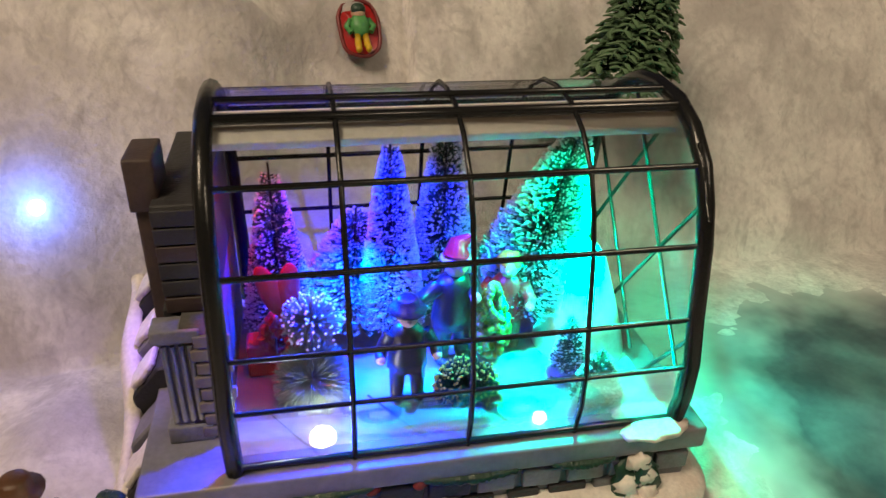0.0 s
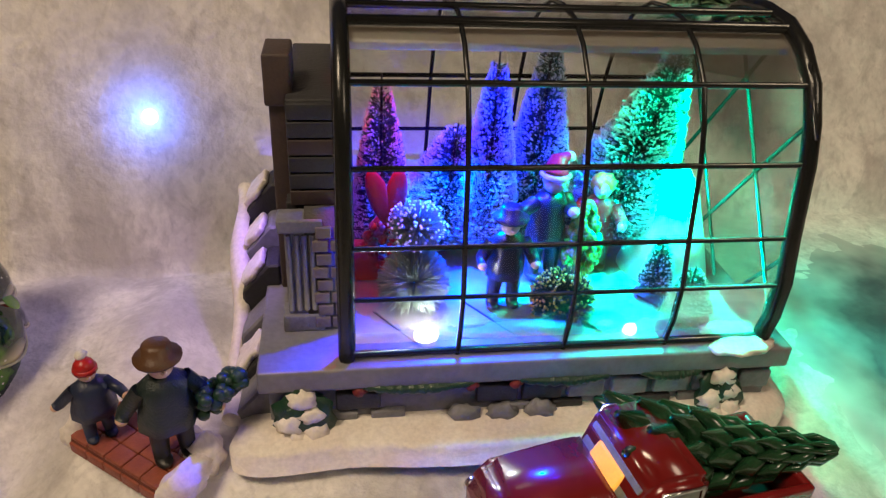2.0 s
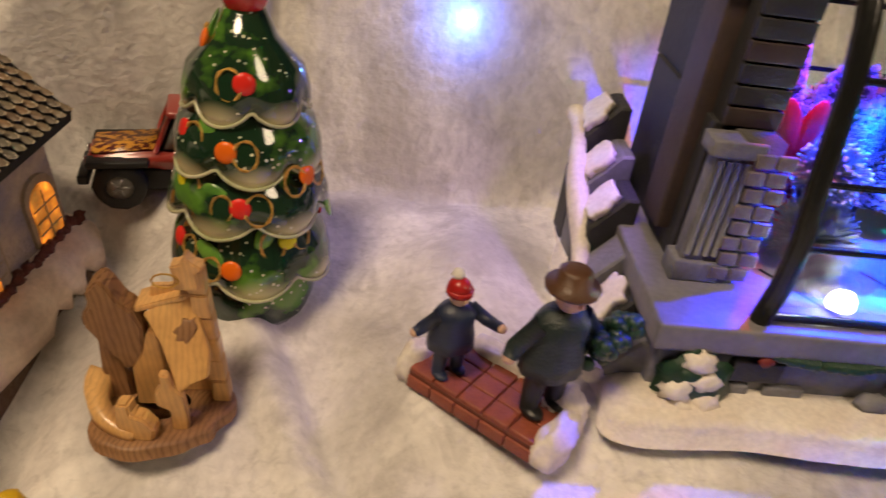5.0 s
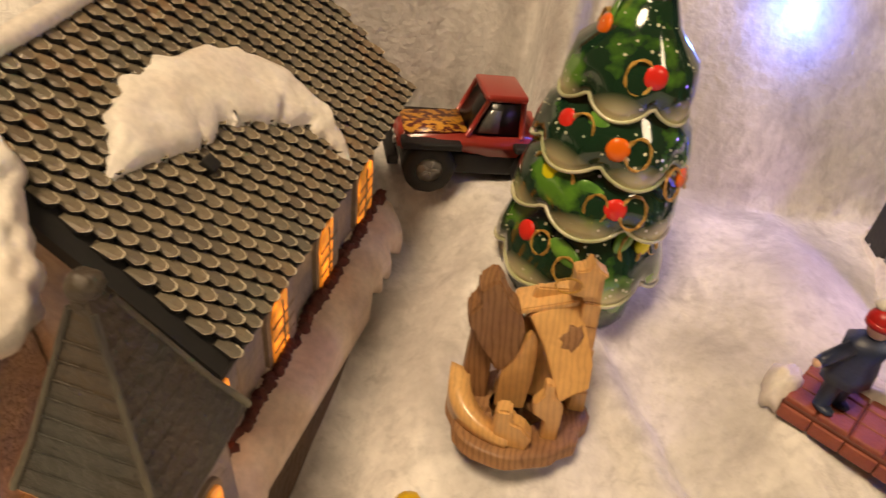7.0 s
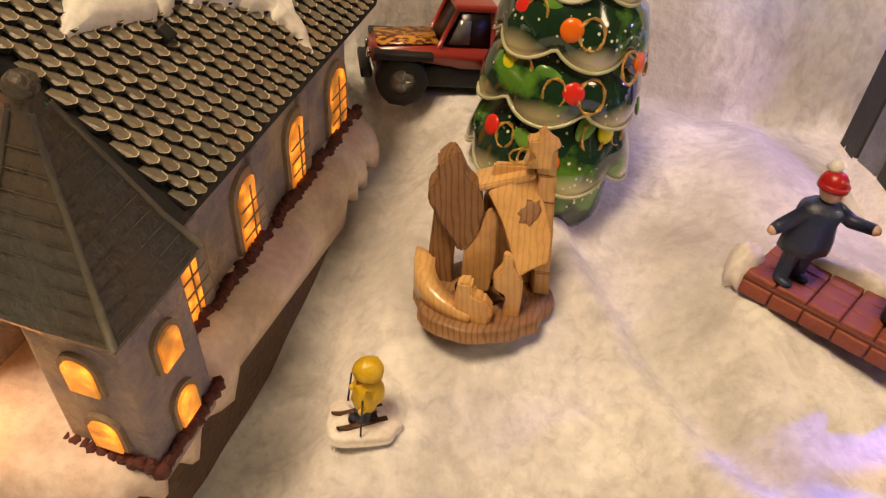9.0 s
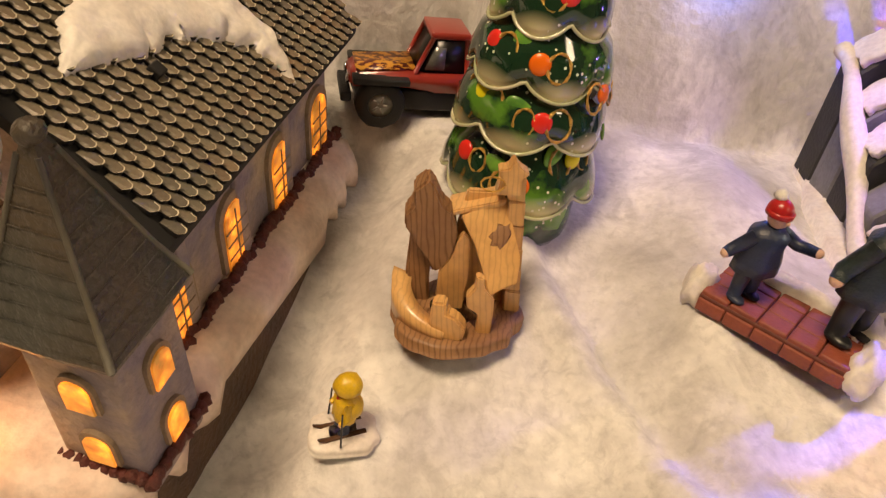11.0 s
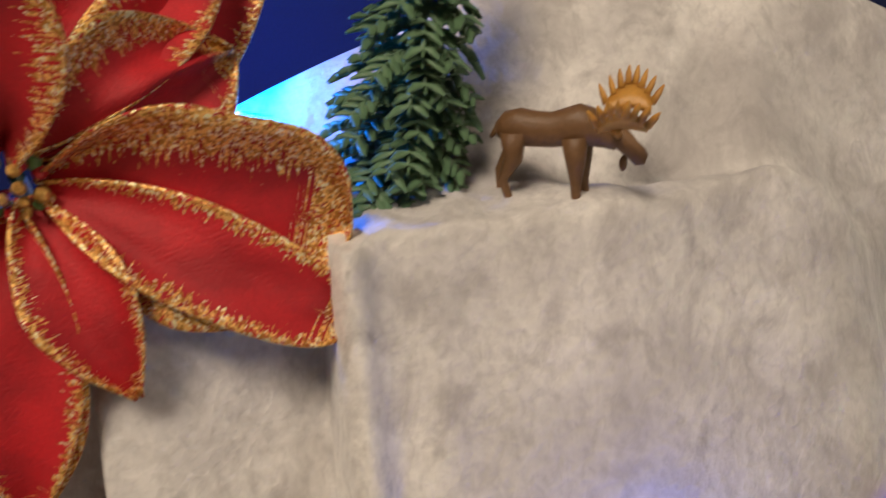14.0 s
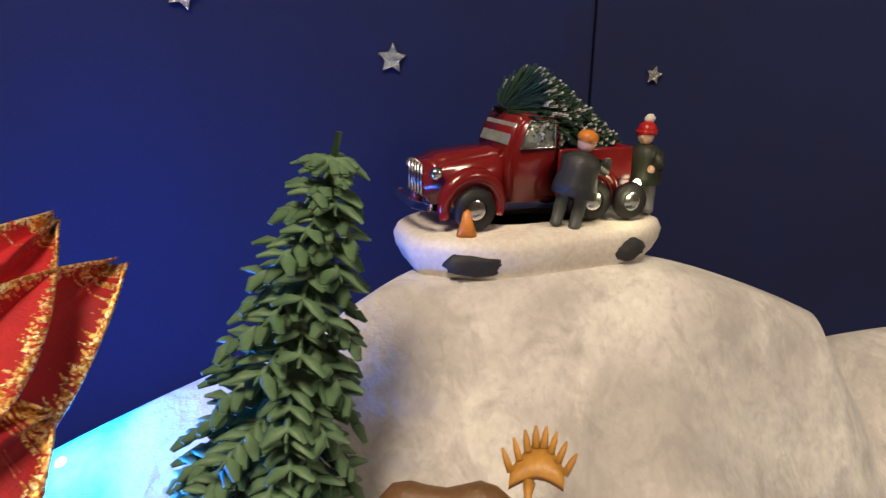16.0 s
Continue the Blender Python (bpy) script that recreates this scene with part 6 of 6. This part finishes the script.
# ---- moose ----
def moose():
    fur = mat("moose_brown", (0.20, 0.105, 0.042), 0.5, spots=(0.13, 0.065, 0.025), scale=70, bump=0.5, bump_scale=700)
    horn = mat("moose_antler", (0.66, 0.34, 0.06), 0.45, spots=(0.38, 0.17, 0.03), scale=120, bump=0.4)
    bm = bmesh.new()
    add_tube(bm, [(-0.0158, 0, 0.0212), (-0.0150, 0, 0.0226), (-0.0130, 0, 0.0238), (-0.0095, 0, 0.0243), (-0.0050, 0, 0.0241), (0.0, 0, 0.0242), (0.0045, 0, 0.0252), (0.0080, 0, 0.0260), (0.0110, 0, 0.0257), (0.0140, 0, 0.0246), (0.0168, 0, 0.0236), (0.0195, 0, 0.0226)],
             [0.0012, 0.0032, 0.0046, 0.0050, 0.0047, 0.0046, 0.0050, 0.0055, 0.0050, 0.0040, 0.0032, 0.0026], 16)
    add_tube(bm, [(0.0175, 0, 0.0238), (0.0205, 0, 0.0232), (0.0235, 0, 0.0208), (0.0262, 0, 0.0188), (0.0278, 0, 0.0183)], [0.0024, 0.0029, 0.0026, 0.0025, 0.0014], 12)
    add_ball(bm, (0.0215, 0, 0.0168), (0.0012, 0.0009, 0.0022))
    for x, y, f in ((0.0082, 0.0030, 0.0038), (0.0072, -0.0030, 0.0022), (-0.0125, 0.0032, -0.0028), (-0.0112, -0.0032, 0.0012)):
        add_tube(bm, [(x, y * 0.8, 0.0235), (x + f * 0.1 + (0.0006 if x > 0 else 0.0004), y, 0.0165), (x + f * 0.3 + (0.0006 if x > 0 else -0.0030), y, 0.0105), (x + f * 0.8 + (0 if x > 0 else -0.0012), y, 0.0040), (x + f + 0.0008, y, 0.0006)], [0.0042, 0.0029, 0.0016, 0.0013, 0.0016], 10)
        add_ball(bm, (x + f + 0.0016, y, 0.0009), (0.0024, 0.0016, 0.0011))
    add_tube(bm, [(-0.0162, 0, 0.024), (-0.0185, 0, 0.021)], [0.0012, 0.0006], 6)
    for s in (-1, 1):
        add_tube(bm, [(0.0195, s * 0.002, 0.0248), (0.0190, s * 0.0055, 0.0268), (0.0190, s * 0.0085, 0.0282)], [0.0012, 0.0010, 0.0016], 8, mi=1)
        rows = []
        for i in range(9):
            u = i / 8
            arch = math.sin(math.pi * u)
            c = Vector((0.0140 + 0.0135 * u, s * (0.0075 + 0.0020 * arch), 0.0270 + 0.0016 * arch + 0.0012 * u))
            wide = 0.0030 + 0.0032 * arch
            rows.append([bm.verts.new(c + Vector((0, dy * s, dz))) for dy, dz in ((0, -0.0006), (wide, wide * 0.75 - 0.0004), (wide, wide * 0.75 + 0.0006), (0, 0.0007))])
        skin(bm, rows, mi=1)
        for row in (rows[0][::-1], rows[-1]):
            bm.faces.new(row).material_index = 1
        for i in range(8):
            u = i / 7
            arch = math.sin(math.pi * u)
            c = Vector((0.0142 + 0.0132 * u, s * (0.0105 + 0.0045 * arch), 0.0292 + 0.0040 * arch + 0.0008 * u))
            out = Vector(((u - 0.5) * 0.0055, s * 0.0026, 0.0042))
            add_tube(bm, [c, c + out * 0.6, c + out], [0.0011, 0.0009, 0.0003], 6, mi=1)
    bmesh.ops.recalc_face_normals(bm, faces=bm.faces)
    ob = part("toy_moose", bm, [fur, horn])
    sc = 0.95
    ob.matrix_world = pose(-0.1430, 0.1795, 0.1650, 0, 0, -27) @ Matrix.Diagonal((sc, sc, sc * 1.16, 1))
    tagged(ob, "brown plastic toy moose with tan antlers on a snow ledge", "toy animal")


moose()


# ---- plastic fir trees ----
def plastic_fir(m, height, radius, label, seed):
    random.seed(seed)
    t = thing("plastic_fir", m, label, "model tree", "plastic firs")
    green = mat("soft_plastic_green", (0.15, 0.25, 0.13), 0.5, spots=(0.085, 0.165, 0.08), scale=120, amount=0.6, bump=0.2)
    bm = bmesh.new()
    add_tube(bm, [(0, 0, 0), (0, 0, height * 0.6), (0, 0, height)], [0.0028, 0.0018, 0.0007], 8)
    part("trunk", bm, green, t)
    levels = 18
    for k in range(levels):
        u = k / (levels - 1)
        z = height * (0.07 + 0.88 * u)
        rr = radius * (1 - u) ** 0.8 + 0.0028
        count = max(4, int(9 - 4 * u))
        bm = bmesh.new()
        for i in range(count):
            a = 6.283 * (i + 0.5 * (k % 2)) / count + random.uniform(-0.25, 0.25)
            d, side = Vector((math.cos(a), math.sin(a), 0)), Vector((-math.sin(a), math.cos(a), 0))
            r = rr * random.uniform(0.85, 1.12)
            droop = random.uniform(0.35, 0.75)

            def at(q):
                return Vector((0, 0, z)) + d * r * q + Vector((0, 0, 0.15 * r * q - droop * r * q * q))

            add_tube(bm, [at(0), at(0.5), at(1)], [0.0008, 0.0007, 0.0004], 5)
            nn = max(3, int(r / 0.0026))
            for j in range(nn):
                q = 0.22 + 0.78 * j / max(1, nn - 1)
                for s in (-1, 1):
                    p = at(q)
                    e = p + (d * 0.55 + side * s * 0.8 + Vector((0, 0, random.uniform(-0.55, -0.1)))) * random.uniform(0.0052, 0.0078)
                    mid = (p + e) / 2 + Vector((0, 0, 0.0006))
                    add_tube(bm, [p, mid, e], [0.0008, 0.0020, 0.0008], 6, flat=0.45)
            e = at(1) + (d * 0.7 + Vector((0, 0, -0.5))) * 0.0042
            add_tube(bm, [at(0.92), at(1.02), e], [0.0006, 0.0010, 0.0003], 5)
        part("branch_whorl", bm, green, t)


plastic_fir(pose(-0.1890, 0.2010, 0.1640, 3, 12.5, 0), 0.1160, 0.0205, "dark green plastic fir with drooping needles on the snow ledge", 31)
plastic_fir(pose(0.1500, 0.1530, 0.1120, -6, 10, 0), 0.0720, 0.0200, "dark green plastic fir leaning on the far snow slope", 32)


# ---- sledge on the slope ----
SLOPE = math.degrees(math.atan2(ground(0.022, 0.222) - ground(0.022, 0.206), 0.016))
SLEDGE = pose(0.0220, 0.2060, ground(0.022, 0.206) + 0.0015, SLOPE * 0.8, 0, 8)


def sledge():
    t = thing("red_sledge", SLEDGE, "small red sledge lying on the snow slope", "sledge")
    bm = bmesh.new()
    add_slab(bm, blob_outline(0.0105, 0.0150, 36, 0.05, 1, 2.6), 0, 0.0022, round_top=0.0008)
    part("deck", bm, RED, t)
    bm = bmesh.new()
    o = blob_outline(0.0105, 0.0150, 36, 0.05, 1, 2.6)
    add_tube(bm, [(x, y, 0.0026) for x, y in o + o[:1]], 0.0011, 6, caps=False)
    part("rim", bm, mat("dark_red_trim", (0.2, 0.02, 0.02), 0.4), t)


sledge()
bm = bmesh.new()
add_ball(bm, (0, 0.0075, 0.0045), (0.0038, 0.0036, 0.0034), mi=1)
add_ball(bm, (0, 0.0090, 0.0058), (0.0040, 0.0034, 0.0026), mi=2)
add_ball(bm, (0, 0.001, 0.0042), (0.0050, 0.0065, 0.0032), rough=0.2)
for s in (-1, 1):
    add_tube(bm, [(s * 0.0045, 0.004, 0.0045), (s * 0.0072, 0.0005, 0.0042), (s * 0.005, -0.003, 0.0048)], 0.0015, 8)
    add_tube(bm, [(s * 0.0020, -0.004, 0.0042), (s * 0.0024, -0.0105, 0.004)], 0.0017, 8, mi=3)
    add_ball(bm, (s * 0.0026, -0.0118, 0.005), (0.0017, 0.0022, 0.0020), mi=3)
ob = part("sledger_figurine", bm, [mat("bright_green_cloth", (0.10, 0.35, 0.10), 0.45), SKIN, DARK_GREEN, YELLOW])
ob.matrix_world = SLEDGE
tagged(ob, "tiny resin figure in green lying on the red sledge", "figurine")


# ---- shade on the snow cloth, painted as a dark sheet (object pond) ----
SHADED_CLOTH = mat("grey_blue_cloth_shade", (0.055, 0.060, 0.075), 0.6, spots=(0.16, 0.165, 0.18), scale=30, amount=0.8, bump=0.4, bump_scale=260)
nt_ = SHADED_CLOTH.node_tree
tc_ = [n for n in nt_.nodes if n.type == "TEX_COORD"][0]
mp_ = nt_.nodes.new("ShaderNodeMapping")
mp_.inputs["Scale"].default_value = (1 / 0.100, 1 / 0.118, 0)
nt_.links.new(tc_.outputs["Object"], mp_.inputs["Vector"])
ln_ = nt_.nodes.new("ShaderNodeVectorMath")
ln_.operation = "LENGTH"
nt_.links.new(mp_.outputs[0], ln_.inputs[0])
nz_ = nt_.nodes.new("ShaderNodeTexNoise")
nz_.inputs["Scale"].default_value = 45
nt_.links.new(tc_.outputs["Object"], nz_.inputs["Vector"])
reach_ = node_math(nt_, "ADD", ln_.outputs["Value"], node_math(nt_, "MULTIPLY", nz_.outputs["Fac"], 0.35))
# the painted shade fades to the cloth's own tone at the rim
overlay(SHADED_CLOTH, node_math(nt_, "MULTIPLY", node_math(nt_, "SUBTRACT", reach_, 0.86), 2.4, clamp=True), (0.66, 0.64, 0.62))
SHADE_SHEET = Matrix(pose(0.256, 0.004, 0.0, 0, 0, 12))
bm = bmesh.new()
rim = blob_outline(0.104, 0.122, 70, 0.25, 4, 2.1)
rings = []
for k in range(1, 15):
    row = []
    for x, y in rim:
        q = SHADE_SHEET @ Vector((x * k / 14, y * k / 14, 0))
        row.append(bm.verts.new((x * k / 14, y * k / 14, ground(q.x, q.y) + 0.0012 - 0.0016 * (k / 14) ** 3)))
    rings.append(row)
skin(bm, rings)
bm.faces.new(rings[0])
bmesh.ops.recalc_face_normals(bm, faces=bm.faces)
ob = part("pond", bm, SHADED_CLOTH)
ob.matrix_world = SHADE_SHEET
tagged(ob, "grey blue sheet painting the shade on the snow cloth, paler rim", "pond", kind="structure")


# ---- big red poinsettia bow ----

def trim_material():
    """Red velvet whose border is broken gold glitter; u runs across the petal, v along it."""
    m = mat("velvet_with_glitter_border", (0.56, 0.010, 0.016), 0.6, spots=(0.22, 0.003, 0.008), scale=60, amount=0.6, bump=0.6, bump_scale=1100)
    nt = m.node_tree
    b = nt.nodes["Principled BSDF"]
    uv = nt.nodes.new("ShaderNodeUVMap")
    sep = nt.nodes.new("ShaderNodeSeparateXYZ")
    nt.links.new(uv.outputs[0], sep.inputs[0])
    n = nt.nodes.new("ShaderNodeTexNoise")
    mp = nt.nodes.new("ShaderNodeMapping")
    mp.inputs["Scale"].default_value = (5, 75, 1)
    nt.links.new(uv.outputs[0], mp.inputs["Vector"])
    nt.links.new(mp.outputs[0], n.inputs["Vector"])
    n.inputs["Scale"].default_value, n.inputs["Detail"].default_value = 1.0, 5
    edge = node_math(nt, "ADD", sep.outputs[0], node_math(nt, "MULTIPLY", node_math(nt, "SUBTRACT", n.outputs["Fac"], 0.5), 1.25))
    mask = node_math(nt, "GREATER_THAN", edge, 0.76)
    tc = [k for k in nt.nodes if k.type == "TEX_COORD"][0]
    grain = nt.nodes.new("ShaderNodeTexNoise")
    grain.inputs["Scale"].default_value = 900
    nt.links.new(tc.outputs["Object"], grain.inputs["Vector"])
    mask = node_math(nt, "MULTIPLY", mask, node_math(nt, "GREATER_THAN", grain.outputs["Fac"], 0.40))
    flake = nt.nodes.new("ShaderNodeTexVoronoi")
    flake.inputs["Scale"].default_value = 1300
    nt.links.new(tc.outputs["Object"], flake.inputs["Vector"])
    sep2 = nt.nodes.new("ShaderNodeSeparateColor")
    nt.links.new(flake.outputs["Color"], sep2.inputs[0])
    # flake colours paint in the sparkle: brown gaps, gold, pale glints
    overlay(m, mask, (0.50, 0.22, 0.035))
    overlay(m, node_math(nt, "MULTIPLY", mask, node_math(nt, "GREATER_THAN", sep2.outputs[1], 0.42)), (0.95, 0.58, 0.16))
    overlay(m, node_math(nt, "MULTIPLY", mask, node_math(nt, "GREATER_THAN", sep2.outputs[1], 0.80)), (1.0, 0.90, 0.55))
    nt.links.new(node_math(nt, "MULTIPLY", mask, 0.5), b.inputs["Metallic"])
    nt.links.new(node_math(nt, "SUBTRACT", 0.65, node_math(nt, "MULTIPLY", mask, 0.37)), b.inputs["Roughness"])
    # glitter flakes that each catch the light at their own angle
    tilt = nt.nodes.new("ShaderNodeBump")
    tilt.inputs["Strength"].default_value, tilt.inputs["Distance"].default_value = 0.7, 0.0005
    nt.links.new(node_math(nt, "MULTIPLY", sep2.outputs[0], mask), tilt.inputs["Height"])
    if b.inputs["Normal"].links:
        nt.links.new(b.inputs["Normal"].links[0].from_socket, tilt.inputs["Normal"])
    nt.links.new(tilt.outputs["Normal"], b.inputs["Normal"])
    return m


GLITTER_VELVET = trim_material()


def petal(parent, base, tip, width, cup, roll, seed, blunt=0.0, arch=0.10, fold=0.0, border=0.0):
    """A stiff velvet petal from base to tip: cupped or folded across, arched along, pointed unless blunt."""
    base, tip = Vector(base), Vector(tip)
    d = tip - base
    L = d.length
    d.normalize()
    out = Vector((0.10, -0.9, 0.35))
    side = d.cross(out).normalized()
    nrm = side.cross(d).normalized()
    q = Matrix.Rotation(radians(roll), 3, d)
    side, nrm = q @ side, q @ nrm
    bm = bmesh.new()
    uvl = bm.loops.layers.uv.new("UVMap")
    nu, nv = 17, 30
    grid, uvs = [], []
    for j in range(nv + 1):
        v = j / nv
        swell = math.sin(math.pi / 2 * min(1.0, v / 0.5)) ** 0.8
        point = 1.0 if v < 0.5 else 1.0 - ((v - 0.5) / 0.5) ** 1.7
        round_end = 1.0 if v < 0.5 else max(0.0, 1.0 - ((v - 0.5) / 0.5) ** 4.0) ** 0.5
        w = width * max(0.03, swell * (point * (1 - blunt) + round_end * blunt))
        row, ur = [], []
        for i in range(nu):
            u = -1 + 2 * i / (nu - 1)
            wob = noise.noise(Vector((u * 1.6, v * 3.2, seed * 1.3)))
            lift = cup * width * (u * u - 0.35) + arch * L * math.sin(math.pi * v * 0.9) - 0.10 * L * v * v
            lift += fold * width * math.exp(-((u + 0.15) / 0.16) ** 2) * step01(0.15, 0.6, v)
            lift += 0.14 * width * wob + 0.07 * width * math.sin(6 * v + seed * 2 + 2 * u) * abs(u)
            row.append(bm.verts.new(base + d * (L * v) + side * (w * u + 0.05 * width * wob) + nrm * lift))
            ur.append((max(abs(u) - 0.06 + border, (v - 0.70) / 0.30 + border if v > 0.70 else 0), v + seed * 0.37 + (0.5 if u < 0 else 0)))
        grid.append(row)
        uvs.append(ur)
    for j in range(nv):
        for i in range(nu - 1):
            f = bm.faces.new((grid[j][i], grid[j][i + 1], grid[j + 1][i + 1], grid[j + 1][i]))
            for lo, (a, b) in zip(f.loops, ((j, i), (j, i + 1), (j + 1, i + 1), (j + 1, i))):
                lo[uvl].uv = uvs[a][b]
    ob = part("petal", bm, GLITTER_VELVET, parent)
    s = ob.modifiers.new("thickness", "SOLIDIFY")
    s.thickness = 0.0008
    return ob


def bow():
    t = thing("poinsettia_flower", pose(0, 0, 0), "large red velvet poinsettia with gold glitter edges and berry centre", "artificial flower")
    c = Vector((-0.2800, 0.1690, 0.1950))
    spec = (((-0.2020, 0.1630, 0.1740), 0.0280, 0.28, 14, 1.0, 0.10, 0.0, 0.28),
            ((-0.2035, 0.1515, 0.1525), 0.0135, 0.25, -10, 0.85, 0.06, 0.0, 0.04),
            ((-0.2580, 0.1430, 0.1440), 0.0125, 0.45, -6, 0.0, 0.10, 0.0, 0.0),
            ((-0.2285, 0.2060, 0.2130), 0.0225, 0.30, 8, 0.15, 0.10, 0.35, 0.14),
            ((-0.2300, 0.2430, 0.2530), 0.0200, 0.35, 0, 0.0, 0.04, 0.3, 0.0),
            ((-0.2140, 0.2420, 0.2390), 0.0190, 0.30, 16, 0.0, 0.02, 0.0, 0.0),
            ((-0.3170, 0.1390, 0.0900), 0.0260, 0.30, -6, 0.2, 0.06, 0.3, 0.0),
            ((-0.2900, 0.1330, 0.1120), 0.0150, 0.40, 0, 0.0, 0.06, 0.0, 0.0),
            ((-0.2860, 0.1480, 0.2640), 0.0260, 0.30, 0, 0.0, 0.08, 0.3, 0.0),
            ((-0.3600, 0.1500, 0.1800), 0.0280, 0.30, 0, 0.0, 0.08, 0.3, 0.0),
            ((-0.3450, 0.1600, 0.2450), 0.0280, 0.30, 0, 0.0, 0.08, 0.0, 0.0),
            ((-0.3450, 0.1700, 0.1250), 0.0260, 0.30, 0, 0.0, 0.08, 0.0, 0.0))
    for k, (tip, w, cup, roll, blunt, arch, fold, border) in enumerate(spec):
        d = (Vector(tip) - c).normalized()
        petal(t, c + d * 0.006, tip, w, cup, roll, k + 1, blunt, arch, fold, border)
    random.seed(11)
    berry = mat("green_berry", (0.12, 0.2, 0.05), 0.35, scale=200)
    for k in range(26):
        d = Vector((random.uniform(-1, 1), random.uniform(-1.2, -0.2), random.uniform(-1, 1))).normalized()
        bm = bmesh.new()
        add_ball(bm, c + Vector((0, -0.003, 0)) + d * 0.0080, random.uniform(0.0013, 0.0022), seg=10, rings=7)
        part("berry", bm, (berry, RED, GOLD)[k % 3], t)
    bm = bmesh.new()
    add_tube(bm, [c, c + Vector((-0.02, 0.05, -0.03)), c + Vector((-0.03, 0.09, -0.06))], 0.002, 8)
    part("stem", bm, DARK_GREEN, t)


bow()


for p, r, k in (((-0.352, 0.120, 0.118), 0.030, 51), ((-0.335, 0.150, 0.165), 0.022, 52)):
    tuft("fir_sprig", pose(*p), r, "dark green artificial fir sprig behind the red flower", DARK_GREEN, 900, k, category="foliage")


# ---- stars on the backdrop ----
STAR = mat("hologram_silver", (0.6, 0.58, 0.55), 0.22, metal=0.9, spots=(0.35, 0.4, 0.5), scale=500, bump=1.0, bump_scale=900)
for x, z, r, a in ((-0.1265, 0.2890, 0.0058, 4), (-0.0115, 0.2833, 0.0040, 12), (-0.2000, 0.3100, 0.0058, 20)):
    bm = bmesh.new()
    o = [((r if k % 2 == 0 else r * 0.5) * math.sin(k * math.pi / 5), (r if k % 2 == 0 else r * 0.5) * math.cos(k * math.pi / 5)) for k in range(10)]
    add_prism(bm, o, -0.0012, 0.0)
    tip = bm.verts.new((0, -0.0024, 0))
    star = part("star", bm, STAR, smooth=False)
    star.matrix_world = pose(x, 0.3198 if x < -0.042 else 0.3228, z, 0, a, 0)
    tagged(star, "small shiny silver star stuck on the blue backdrop", "star", "stars")
